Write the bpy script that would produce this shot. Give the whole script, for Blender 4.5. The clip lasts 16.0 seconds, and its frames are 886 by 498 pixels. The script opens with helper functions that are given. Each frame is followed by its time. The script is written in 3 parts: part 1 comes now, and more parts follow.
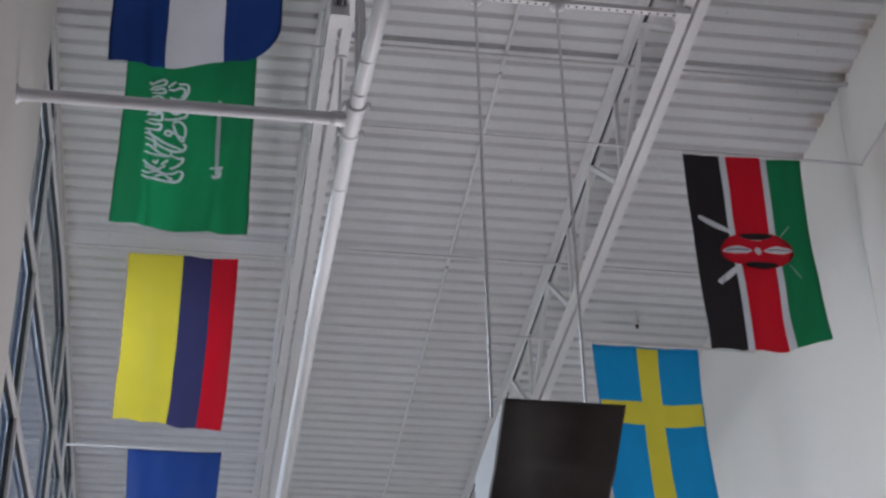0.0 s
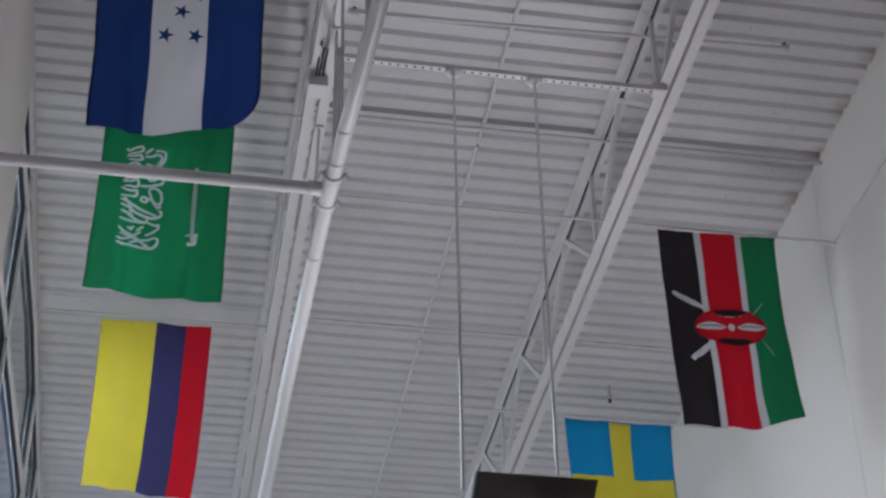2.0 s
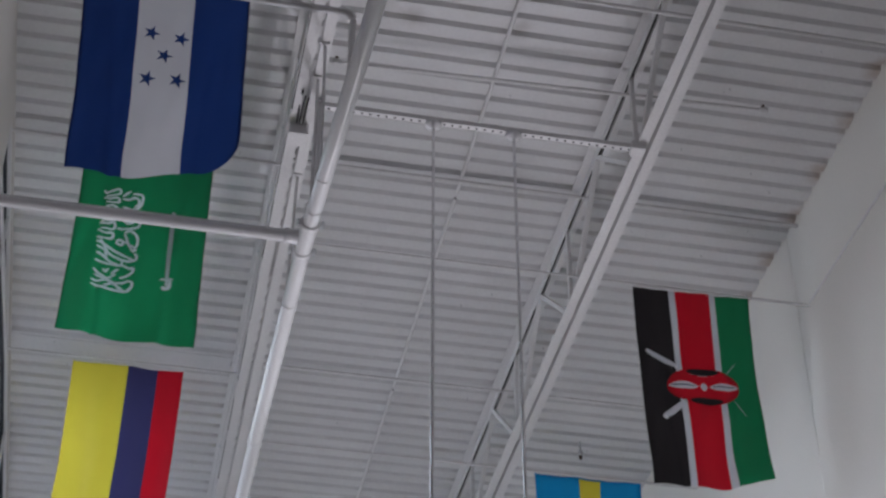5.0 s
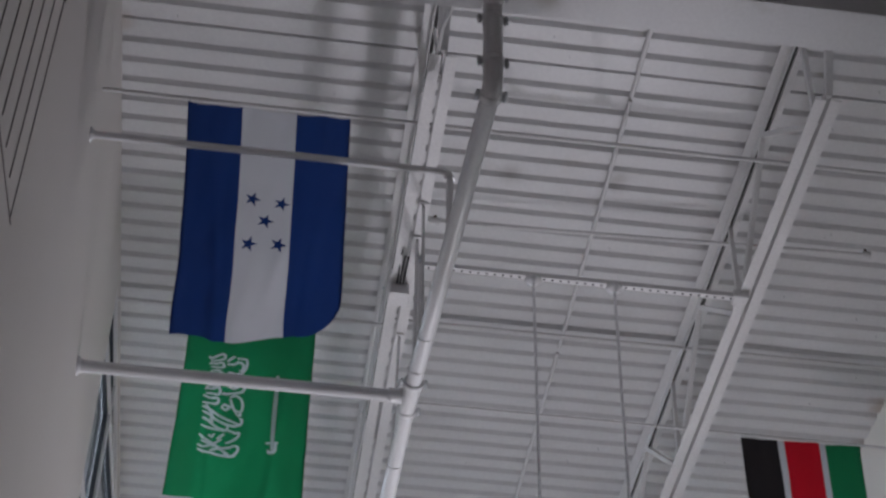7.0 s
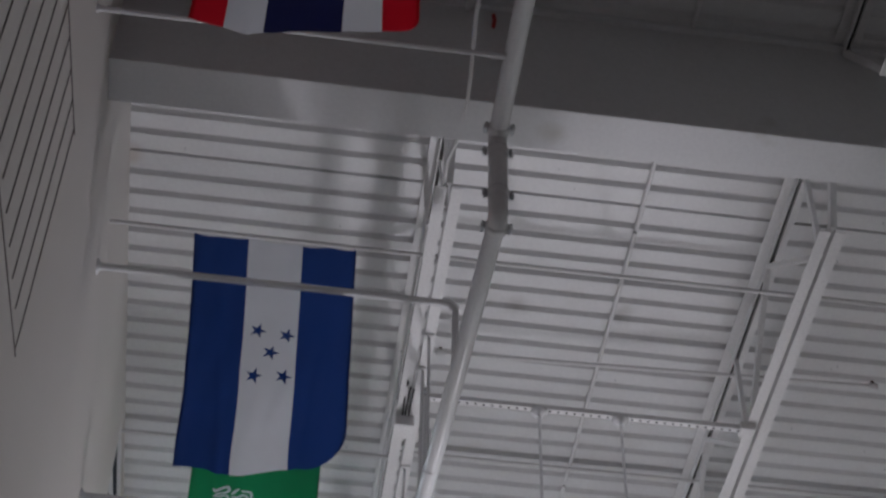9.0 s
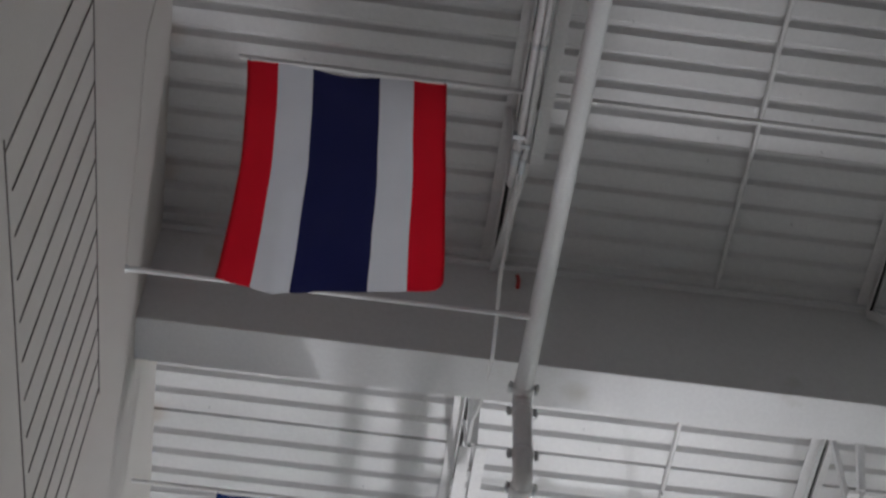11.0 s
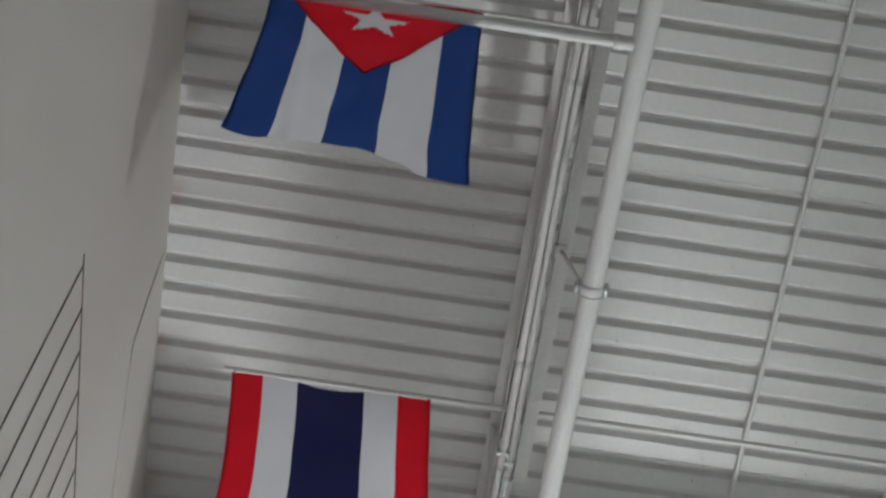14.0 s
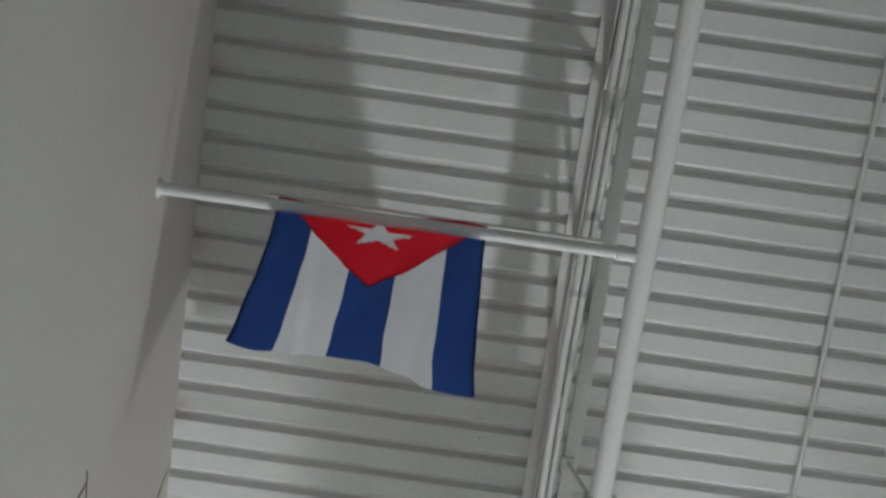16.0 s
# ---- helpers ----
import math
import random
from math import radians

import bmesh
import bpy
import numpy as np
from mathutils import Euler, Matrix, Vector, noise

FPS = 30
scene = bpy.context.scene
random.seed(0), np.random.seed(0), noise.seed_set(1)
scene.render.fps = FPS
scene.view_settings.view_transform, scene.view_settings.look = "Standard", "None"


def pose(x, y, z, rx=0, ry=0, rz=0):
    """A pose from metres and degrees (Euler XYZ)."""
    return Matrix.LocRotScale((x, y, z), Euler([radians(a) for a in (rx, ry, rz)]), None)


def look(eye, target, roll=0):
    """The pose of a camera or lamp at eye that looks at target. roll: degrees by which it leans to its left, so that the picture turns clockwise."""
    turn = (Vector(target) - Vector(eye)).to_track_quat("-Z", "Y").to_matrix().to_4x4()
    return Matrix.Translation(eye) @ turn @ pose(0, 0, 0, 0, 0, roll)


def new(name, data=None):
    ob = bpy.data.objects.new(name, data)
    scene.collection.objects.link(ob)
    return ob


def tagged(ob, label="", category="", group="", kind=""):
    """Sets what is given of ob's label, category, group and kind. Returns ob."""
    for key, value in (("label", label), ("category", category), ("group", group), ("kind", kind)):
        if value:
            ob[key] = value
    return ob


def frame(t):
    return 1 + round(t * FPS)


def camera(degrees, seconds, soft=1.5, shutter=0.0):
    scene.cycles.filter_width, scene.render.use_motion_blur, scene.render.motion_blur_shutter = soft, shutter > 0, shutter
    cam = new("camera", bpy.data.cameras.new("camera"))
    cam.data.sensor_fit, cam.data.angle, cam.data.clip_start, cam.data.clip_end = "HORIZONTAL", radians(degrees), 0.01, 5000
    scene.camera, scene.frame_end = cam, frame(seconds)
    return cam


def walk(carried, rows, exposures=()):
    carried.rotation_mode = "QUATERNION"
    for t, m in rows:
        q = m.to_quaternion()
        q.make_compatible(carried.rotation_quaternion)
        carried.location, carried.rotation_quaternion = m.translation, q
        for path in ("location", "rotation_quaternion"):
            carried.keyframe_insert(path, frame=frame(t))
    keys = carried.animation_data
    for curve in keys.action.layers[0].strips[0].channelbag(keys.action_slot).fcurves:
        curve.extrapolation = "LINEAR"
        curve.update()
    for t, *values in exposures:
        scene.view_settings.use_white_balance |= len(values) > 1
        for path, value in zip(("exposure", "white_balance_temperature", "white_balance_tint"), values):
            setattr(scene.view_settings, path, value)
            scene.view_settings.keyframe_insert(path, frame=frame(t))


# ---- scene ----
# The camera turns where it stands: seconds, turn to the left of +y, tilt up, roll (degrees).
EYE = 1.55
TURNS = [
    (0.0, -9.346, 34.062, -1.367),
    (0.5, -9.601, 34.496, -1.043),
    (1.0, -9.808, 35.376, -0.862),
    (1.5, -10.005, 35.768, -1.019),
    (2.0, -10.404, 36.347, -1.003),
    (2.5, -11.501, 36.854, -1.345),
    (3.0, -12.419, 37.305, -1.265),
    (3.2, -12.728, 37.355, -1.201),
    (5.3, -11.318, 38.324, 0.095),
    (5.5, -11.141, 38.627, -0.097),
    (6.0, -9.645, 40.188, 0.260),
    (6.5, -7.752, 41.660, 0.619),
    (7.0, -7.042, 43.031, 1.066),
    (7.5, -7.100, 44.168, 1.252),
    (8.0, -6.978, 45.129, 1.399),
    (8.2, -6.973, 45.361, 1.290),
    (10.3, -5.550, 52.970, 2.241),
    (10.5, -5.374, 53.928, 2.460),
    (11.0, -4.932, 55.597, 2.842),
    (11.5, -4.458, 57.889, 3.668),
    (12.0, -4.298, 59.764, 4.060),
    (12.5, -4.455, 61.486, 4.228),
    (13.0, -4.611, 62.785, 4.154),
    (13.5, -4.644, 64.130, 3.769),
    (14.0, -4.756, 65.762, 4.040),
    (14.5, -4.773, 67.727, 4.134),
    (15.0, -4.631, 69.201, 4.191),
    (15.5, -4.203, 70.886, 5.071),
    (16.0, -2.746, 72.566, 5.400),
]


def aim(yaw, pitch, roll):
    return Matrix.Translation((0, 0, EYE)) @ pose(0, 0, 0, 0, 0, yaw) @ pose(0, 0, 0, 90 + pitch) @ pose(0, 0, 0, 0, 0, roll)


# the clip's own exposure and white balance drift as the view tilts up: seconds, stops, kelvin, tint
EXPOSURES = [(0.0, -1.66, 6300, 18.0), (3.0, -1.76, 6210, 18.2), (6.0, -1.87, 6220, 18.6), (8.0, -1.90, 6240, 17.8), (10.3, -1.72, 6310, 13.2), (11.0, -1.06, 6350, 10.6),
             (12.0, -1.02, 6500, 7.6), (12.5, -0.28, 6480, 5.6), (13.5, -0.22, 6440, 4.2), (15.0, -0.24, 6390, 2.6), (16.0, -0.24, 6340, 0.6)]
cam = camera(28.011, 16.0, soft=2.5, shutter=0.4)
walk(cam, [(t, aim(y, p, r)) for t, y, p, r in TURNS],
     exposures=EXPOSURES)

# ---- light ----
world = bpy.data.worlds.new("sky")
scene.world = world
world.use_nodes = True
wn = world.node_tree.nodes
sky = wn.new("ShaderNodeTexSky")
sky.sky_type, sky.sun_disc = "NISHITA", False
sky.sun_elevation, sky.sun_rotation = radians(62), radians(274)
world.node_tree.links.new(sky.outputs[0], wn["Background"].inputs[0])
wn["Background"].inputs[1].default_value = 0.12


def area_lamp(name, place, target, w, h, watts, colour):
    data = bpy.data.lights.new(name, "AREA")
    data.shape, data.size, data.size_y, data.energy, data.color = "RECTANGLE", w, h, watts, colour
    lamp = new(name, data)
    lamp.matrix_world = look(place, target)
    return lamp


# added unseen lamp near the floor, draws joists' and girder's shadows on the deck
area_lamp("low_shadow_lamp", (3.9, 15.35, 0.2), (0.6, 4.5, 10.0), 0.45, 0.6, 940, (0.99, 0.975, 1.0))
# added unseen lamp behind the hung hood, brightens cables, east wall and far deck
area_lamp("hood_fill", (2.0, 9.7, 5.52), (1.95, 9.1, 10.0), 0.55, 0.4, 85, (1.0, 0.985, 0.97))
# added fill lamps in unseen end openings; paler sky outside the west glazing
area_lamp("north_fill", (1.8, 19.95, 2.6), (1.8, 11.0, 0.5), 5.2, 4.4, 75, (0.93, 0.96, 1.0))
area_lamp("south_fill", (2.0, -7.1, 2.2), (2.0, 0, 2.6), 5.0, 2.6, 4, (0.92, 1.0, 1.0))
area_lamp("west_daylight", (-4.0, 14.6, 11.0), (1.0, 14.6, 8.8), 11.0, 5.0, 2000, (0.85, 0.935, 1.0))
# the sun falls steeply through the west glazing on to the floor
sun = bpy.data.lights.new("sun", "SUN")
sun.energy, sun.angle, sun.color = 2.3, radians(0.5), (1.0, 0.96, 0.9)
new("sun", sun).matrix_world = look((-10, 14, 20), (0.6, 13.2, 0))

# ---- materials ----


def material(name, colour, rough=0.5, metal=0.0, vary=0.12, scale=3.0, bump=0.0, bump_scale=60.0, fine=0.05, stretch=(1, 1, 1),
             stain=None, stain_at=0.62, stain_scale=1.2):
    """Paint, cloth or metal: broad and fine variation of the colour, small relief, optional stains."""
    m = bpy.data.materials.new(name)
    m.use_nodes = True
    n, l = m.node_tree.nodes, m.node_tree.links
    b = n["Principled BSDF"]
    b.inputs["Roughness"].default_value, b.inputs["Metallic"].default_value = rough, metal
    co = n.new("ShaderNodeTexCoord")
    mp = n.new("ShaderNodeMapping")
    mp.inputs["Scale"].default_value = stretch
    l.new(co.outputs["Object"], mp.inputs[0])
    big, small = n.new("ShaderNodeTexNoise"), n.new("ShaderNodeTexNoise")
    big.inputs["Scale"].default_value, big.inputs["Detail"].default_value = scale, 4
    small.inputs["Scale"].default_value, small.inputs["Detail"].default_value = bump_scale, 3
    l.new(mp.outputs[0], big.inputs[0])
    l.new(mp.outputs[0], small.inputs[0])
    mix = n.new("ShaderNodeMix")
    mix.data_type = "RGBA"
    mix.inputs[6].default_value = (*[c * (1 - vary) for c in colour], 1)
    mix.inputs[7].default_value = (*[min(1, c * (1 + vary * 0.6)) for c in colour], 1)
    l.new(big.outputs[0], mix.inputs[0])
    out = mix.outputs[2]
    mul = n.new("ShaderNodeMix")
    mul.data_type, mul.blend_type = "RGBA", "MULTIPLY"
    ramp = n.new("ShaderNodeValToRGB")
    ramp.color_ramp.elements[0].color = (1 - 2 * fine,) * 3 + (1,)
    ramp.color_ramp.elements[0].position, ramp.color_ramp.elements[1].position = 0.3, 0.7
    l.new(small.outputs[0], ramp.inputs[0])
    mul.inputs[0].default_value = 1.0
    l.new(out, mul.inputs[6])
    l.new(ramp.outputs[0], mul.inputs[7])
    out = mul.outputs[2]
    if stain:
        sn, sr, sm = n.new("ShaderNodeTexNoise"), n.new("ShaderNodeValToRGB"), n.new("ShaderNodeMix")
        sn.inputs["Scale"].default_value, sn.inputs["Detail"].default_value = stain_scale, 6
        l.new(co.outputs["Object"], sn.inputs[0])
        sr.color_ramp.elements[0].position, sr.color_ramp.elements[1].position = stain_at, stain_at + 0.16
        sm.data_type = "RGBA"
        sm.inputs[7].default_value = (*stain, 1)
        l.new(sn.outputs[0], sr.inputs[0])
        l.new(sr.outputs[0], sm.inputs[0])
        l.new(out, sm.inputs[6])
        out = sm.outputs[2]
    l.new(out, b.inputs["Base Color"])
    if bump:
        bp = n.new("ShaderNodeBump")
        bp.inputs["Strength"].default_value, bp.inputs["Distance"].default_value = bump, 0.004
        l.new(small.outputs[0], bp.inputs["Height"])
        l.new(bp.outputs[0], b.inputs["Normal"])
    return m


def cloth(name, colour):
    """Thin polyester flag cloth: woven, a little light comes through."""
    m = material(name, colour, rough=0.62, vary=0.08, scale=4.0, bump=0.25, bump_scale=420.0, fine=0.04)
    n, l = m.node_tree.nodes, m.node_tree.links
    b = n["Principled BSDF"]
    tr, mx = n.new("ShaderNodeBsdfTranslucent"), n.new("ShaderNodeMixShader")
    src = b.inputs["Base Color"].links[0].from_socket
    l.new(src, tr.inputs["Color"])
    mx.inputs[0].default_value = 0.5
    l.new(b.outputs[0], mx.inputs[1])
    l.new(tr.outputs[0], mx.inputs[2])
    l.new(mx.outputs[0], n["Material Output"].inputs["Surface"])
    return m


DECK = material("painted_deck", (0.73, 0.725, 0.73), rough=0.45, vary=0.10, scale=1.6, bump=0.08, bump_scale=35, fine=0.03,
                stain=(0.50, 0.47, 0.42), stain_at=0.66, stain_scale=0.9)
STEEL = material("painted_steel", (0.78, 0.77, 0.77), rough=0.42, vary=0.08, scale=2.5, bump=0.1, bump_scale=50, fine=0.05)
GIRDER = material("painted_girder", (0.76, 0.76, 0.77), rough=0.5, vary=0.06, scale=1.5, bump=0.12, bump_scale=40, fine=0.03,
                  stain=(0.55, 0.54, 0.5), stain_at=0.68, stain_scale=2.2)
PIPE = material("painted_pipe", (0.82, 0.82, 0.83), rough=0.24, vary=0.05, scale=4, bump=0.06, bump_scale=60, fine=0.03)
GALV = material("galvanised_steel", (0.62, 0.64, 0.66), rough=0.4, metal=0.7, vary=0.15, scale=14, fine=0.06)
CABLE = material("steel_cable", (0.85, 0.85, 0.87), rough=0.16, metal=0.95, vary=0.1, scale=30, fine=0.1)
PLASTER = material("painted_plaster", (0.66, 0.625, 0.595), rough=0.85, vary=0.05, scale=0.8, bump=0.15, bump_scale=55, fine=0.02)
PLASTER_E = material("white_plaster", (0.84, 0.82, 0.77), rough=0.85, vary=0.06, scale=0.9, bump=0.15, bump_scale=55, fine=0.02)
GROOVE = material("shadow_gap", (0.16, 0.14, 0.13), rough=0.9, vary=0.1)
FLOOR = material("polished_concrete", (0.46, 0.45, 0.44), rough=0.4, vary=0.2, scale=1.2, bump=0.1, bump_scale=20, fine=0.06)
GASKET = material("dark_gasket", (0.012, 0.018, 0.024), rough=0.5, vary=0.2)
MULLION = material("white_mullion", (0.72, 0.70, 0.70), rough=0.4, vary=0.06)
BROWN = material("dark_brown_laminate", (0.064, 0.048, 0.045), rough=0.42, vary=0.25, scale=5, bump=0.08, bump_scale=70, fine=0.08)
PALE = material("pale_side_panel", (0.55, 0.58, 0.60), rough=0.5, vary=0.1, scale=2)
RUST = material("rusty_bolt", (0.09, 0.045, 0.025), rough=0.8, vary=0.4, scale=40, bump=0.5, bump_scale=120)
GAP_SHADE = material("gap_shade", (0.035, 0.033, 0.032), rough=0.7, vary=0.3, scale=6, bump=0.2, bump_scale=80, fine=0.1)
BLACK = material("black_rubber", (0.01, 0.01, 0.012), rough=0.6, vary=0.3, scale=20)
REDTAG = material("red_ribbon", (0.55, 0.05, 0.05), rough=0.6, vary=0.1)


def smudge(m, spots, colour):
    """Stains and soft darker spots on a painted surface: (place, radius, strength) in the thing's own metres."""
    n, l = m.node_tree.nodes, m.node_tree.links
    b = n["Principled BSDF"]
    co = n.new("ShaderNodeTexCoord")
    wob = n.new("ShaderNodeTexNoise")
    wob.inputs["Scale"].default_value = 9
    l.new(co.outputs["Object"], wob.inputs[0])
    out = b.inputs["Base Color"].links[0].from_socket
    for place, r, k in spots:
        d, s, mix = n.new("ShaderNodeVectorMath"), n.new("ShaderNodeMath"), n.new("ShaderNodeMix")
        d.operation = "DISTANCE"
        d.inputs[1].default_value = place
        l.new(co.outputs["Object"], d.inputs[0])
        s.operation = "MULTIPLY_ADD"
        s.inputs[1].default_value = r * 0.9
        l.new(wob.outputs[0], s.inputs[0])
        l.new(d.outputs["Value"], s.inputs[2])
        ramp = n.new("ShaderNodeMapRange")
        ramp.interpolation_type = "SMOOTHSTEP"
        ramp.inputs[1].default_value, ramp.inputs[2].default_value, ramp.inputs[3].default_value, ramp.inputs[4].default_value = r * 0.5, r * 1.6, k, 0.0
        l.new(s.outputs[0], ramp.inputs[0])
        mix.data_type = "RGBA"
        mix.inputs[7].default_value = (*colour, 1)
        l.new(ramp.outputs[0], mix.inputs[0])
        l.new(out, mix.inputs[6])
        out = mix.outputs[2]
    l.new(out, b.inputs["Base Color"])


DZ = 8.5 + EYE
smudge(DECK, [((1.47, 8.24, DZ), 0.13, 0.5), ((2.18, 8.21, DZ), 0.12, 0.5), ((2.95, 8.7, DZ), 0.16, 0.3), ((0.5, 6.55, DZ), 0.2, 0.3), ((3.2, 6.6, DZ), 0.22, 0.4)], (0.33, 0.31, 0.29))
smudge(DECK, [((4.72, 7.0 + 0.55 * k, DZ), 0.16, 0.55) for k in range(9)], (0.34, 0.22, 0.14))
smudge(DECK, [((-1.13, 1.9 + 0.9 * k, DZ), 0.12, 0.4) for k in range(7)], (0.42, 0.30, 0.22))
smudge(GIRDER, [((1.29 - 1.8, 6.02 - 6.0, 0.0), 0.10, 0.6)], (0.45, 0.43, 0.38))

glass = bpy.data.materials.new("window_glass")
glass.use_nodes = True
gb = glass.node_tree.nodes["Principled BSDF"]
gb.inputs["Base Color"].default_value = (0.86, 0.93, 0.95, 1)
gb.inputs["Roughness"].default_value, gb.inputs["Transmission Weight"].default_value, gb.inputs["IOR"].default_value = 0.03, 1.0, 1.12

C_NAVY = cloth("navy_cloth", (0.048, 0.048, 0.150))
C_BLUE = cloth("blue_cloth", (0.014, 0.062, 0.290))
C_CUBA = cloth("royal_blue_cloth", (0.017, 0.056, 0.250))
C_HOND = cloth("deep_blue_cloth", (0.014, 0.048, 0.215))
C_SKY = cloth("bright_blue_cloth", (0.003, 0.34, 0.72))
C_WHITE = cloth("white_cloth", (0.74, 0.75, 0.80))
C_RED = cloth("red_cloth", (0.68, 0.006, 0.022))
C_YELL = cloth("yellow_cloth", (0.85, 0.72, 0.06))
C_GREEN = cloth("green_cloth", (0.006, 0.230, 0.085))
C_BLACK = cloth("black_cloth", (0.026, 0.022, 0.024))
C_THAI = cloth("dark_blue_cloth", (0.012, 0.015, 0.078))

# ---- building helpers; heights in the scene are taken from the eye ----
LIFT = Vector((0, 0, EYE))


def link_mesh(name, bm, mats, parent=None, label=""):
    me = bpy.data.meshes.new(name)
    off = LIFT - (parent.matrix_basis.translation if parent and not parent.parent else Vector())
    if parent and parent.parent:
        off = LIFT - parent.parent.matrix_basis.translation - parent.matrix_basis.translation
    bm.transform(Matrix.Translation(off))
    bm.normal_update()
    bm.to_mesh(me)
    bm.free()
    for m in mats if isinstance(mats, (list, tuple)) else [mats]:
        me.materials.append(m)
    ob = new(name, me)
    if parent:
        ob.parent = parent
    return tagged(ob, label)


def part(name, bm, mat, parent, label=""):
    return link_mesh(name, bm, mat, parent, label)


def thing(name, place, label, category, group="", kind=""):
    ob = new(name)
    ob.location = Vector(place) + LIFT
    ob.empty_display_size = 0.1
    ob.matrix_basis = Matrix.Translation(Vector(place) + LIFT)
    return tagged(ob, label, category, group, kind)


def box(bm, x0, x1, y0, y1, z0, z1, bevel=0.0):
    r = bmesh.ops.create_cube(bm, size=1, matrix=Matrix.Translation(((x0 + x1) / 2, (y0 + y1) / 2, (z0 + z1) / 2))
                              @ Matrix.Diagonal((x1 - x0, y1 - y0, z1 - z0, 1)))
    if bevel:
        edges = list({e for v in r["verts"] for e in v.link_edges})
        bmesh.ops.bevel(bm, geom=edges, offset=bevel, segments=2, affect="EDGES", profile=0.6)
    return bm


def tube(bm, pts, r, seg=16, caps=True, smooth=True):
    """A round tube along points."""
    pts = [Vector(p) for p in pts]
    rings = []
    for i, p in enumerate(pts):
        d = (pts[min(i + 1, len(pts) - 1)] - pts[max(i - 1, 0)]).normalized()
        a = d.orthogonal().normalized() if i == 0 else (rings[-1][1] - d * rings[-1][1].dot(d)).normalized()
        b = d.cross(a)
        rings.append(([bm.verts.new(p + r * (math.cos(2 * math.pi * k / seg) * a + math.sin(2 * math.pi * k / seg) * b)) for k in range(seg)], a))
    for (u, _), (v, _) in zip(rings, rings[1:]):
        for k in range(seg):
            f = bm.faces.new((u[k], u[(k + 1) % seg], v[(k + 1) % seg], v[k]))
            f.smooth = smooth
    if caps:
        bm.faces.new([bm.verts.new(v.co) for v in rings[0][0][::-1]])
        bm.faces.new([bm.verts.new(v.co) for v in rings[-1][0]])
    return bm


def lathe(bm, a, b, profile, seg=20):
    """Rings of (share of the way from a to b, radius), a turned body."""
    a, b = Vector(a), Vector(b)
    d = (b - a).normalized()
    u = d.orthogonal().normalized()
    w = d.cross(u)
    rings = []
    for s, r in profile:
        c = a.lerp(b, s)
        rings.append([bm.verts.new(c + r * (math.cos(2 * math.pi * k / seg) * u + math.sin(2 * math.pi * k / seg) * w)) for k in range(seg)])
    for p, q in zip(rings, rings[1:]):
        for k in range(seg):
            bm.faces.new((p[k], p[(k + 1) % seg], q[(k + 1) % seg], q[k])).smooth = True
    bm.faces.new([bm.verts.new(v.co) for v in rings[0][::-1]])
    bm.faces.new([bm.verts.new(v.co) for v in rings[-1]])
    return bm


def bar(bm, a, b, w, h, up=(0, 0, 1)):
    """A square bar from a to b."""
    a, b = Vector(a), Vector(b)
    d = (b - a).normalized()
    s = d.cross(Vector(up)).normalized()
    t = s.cross(d)
    v = [bm.verts.new(p + i * w / 2 * s + j * h / 2 * t) for p in (a, b) for i, j in ((-1, -1), (1, -1), (1, 1), (-1, 1))]
    for q in ((0, 1, 2, 3), (7, 6, 5, 4), (0, 4, 5, 1), (1, 5, 6, 2), (2, 6, 7, 3), (3, 7, 4, 0)):
        bm.faces.new([v[k] for k in q])
    return bm


def extrude_x(bm, profile, x0, x1, closed=True):
    """A profile of (y, z), drawn out along x."""
    a = [bm.verts.new((x0, y, z)) for y, z in profile]
    b = [bm.verts.new((x1, y, z)) for y, z in profile]
    n = len(profile)
    for k in range(n if closed else n - 1):
        bm.faces.new((a[k], b[k], b[(k + 1) % n], a[(k + 1) % n]))
    if closed:
        bm.faces.new(a[::-1])
        bm.faces.new(b)
    return bm


def extrude_y(bm, profile, y0, y1):
    """A closed profile of (x, z), drawn out along y."""
    a = [bm.verts.new((x, y0, z)) for x, z in profile]
    b = [bm.verts.new((x, y1, z)) for x, z in profile]
    n = len(profile)
    for k in range(n):
        bm.faces.new((a[k], a[(k + 1) % n], b[(k + 1) % n], b[k]))
    bm.faces.new(a)
    bm.faces.new(b[::-1])
    bmesh.ops.recalc_face_normals(bm, faces=bm.faces)
    return bm


# ---- the hall ----
DECK_Z, XW, XE, YS, YN = 8.5, -1.126, 4.71, -7.0, 20.0
GIR_Y0, GIR_Y1, GIR_Z = 5.855, 6.14, 7.587
FLOOR_Z = -EYE

tagged(link_mesh("floor", box(bmesh.new(), XW - 0.3, XE + 0.3, YS - 0.3, YN + 0.3, FLOOR_Z - 0.2, FLOOR_Z), FLOOR),
       "grey polished concrete floor of the hall", "floor", kind="structure")

# ribbed roof deck: flat pans with narrow flutes between them, sheets lapped at each sixth flute
PITCH, PHASE = 0.1664, 3.586
bm = bmesh.new()
prof = []
for k in range(int((YS - PHASE) / PITCH) - 1, int((YN - PHASE) / PITCH) + 2):
    c = PHASE + k * PITCH
    lap = (k - 22) % 6 == 0
    if k == 22:
        prof += [(c - 0.011, DECK_Z), (c - 0.009, DECK_Z + 0.06), (c + 0.009, DECK_Z + 0.06), (c + 0.011, DECK_Z)]
        continue
    wide = 0.012 if lap else 0.0
    prof += [(c - 0.036 - wide, DECK_Z), (c - 0.015 - wide, DECK_Z + 0.031), (c + 0.008, DECK_Z + 0.031), (c + 0.031, DECK_Z)]
    if lap:
        prof += [(c + 0.060, DECK_Z), (c + 0.0605, DECK_Z + 0.004)]
extrude_x(bm, prof, XW - 0.05, XE + 0.12, closed=False)
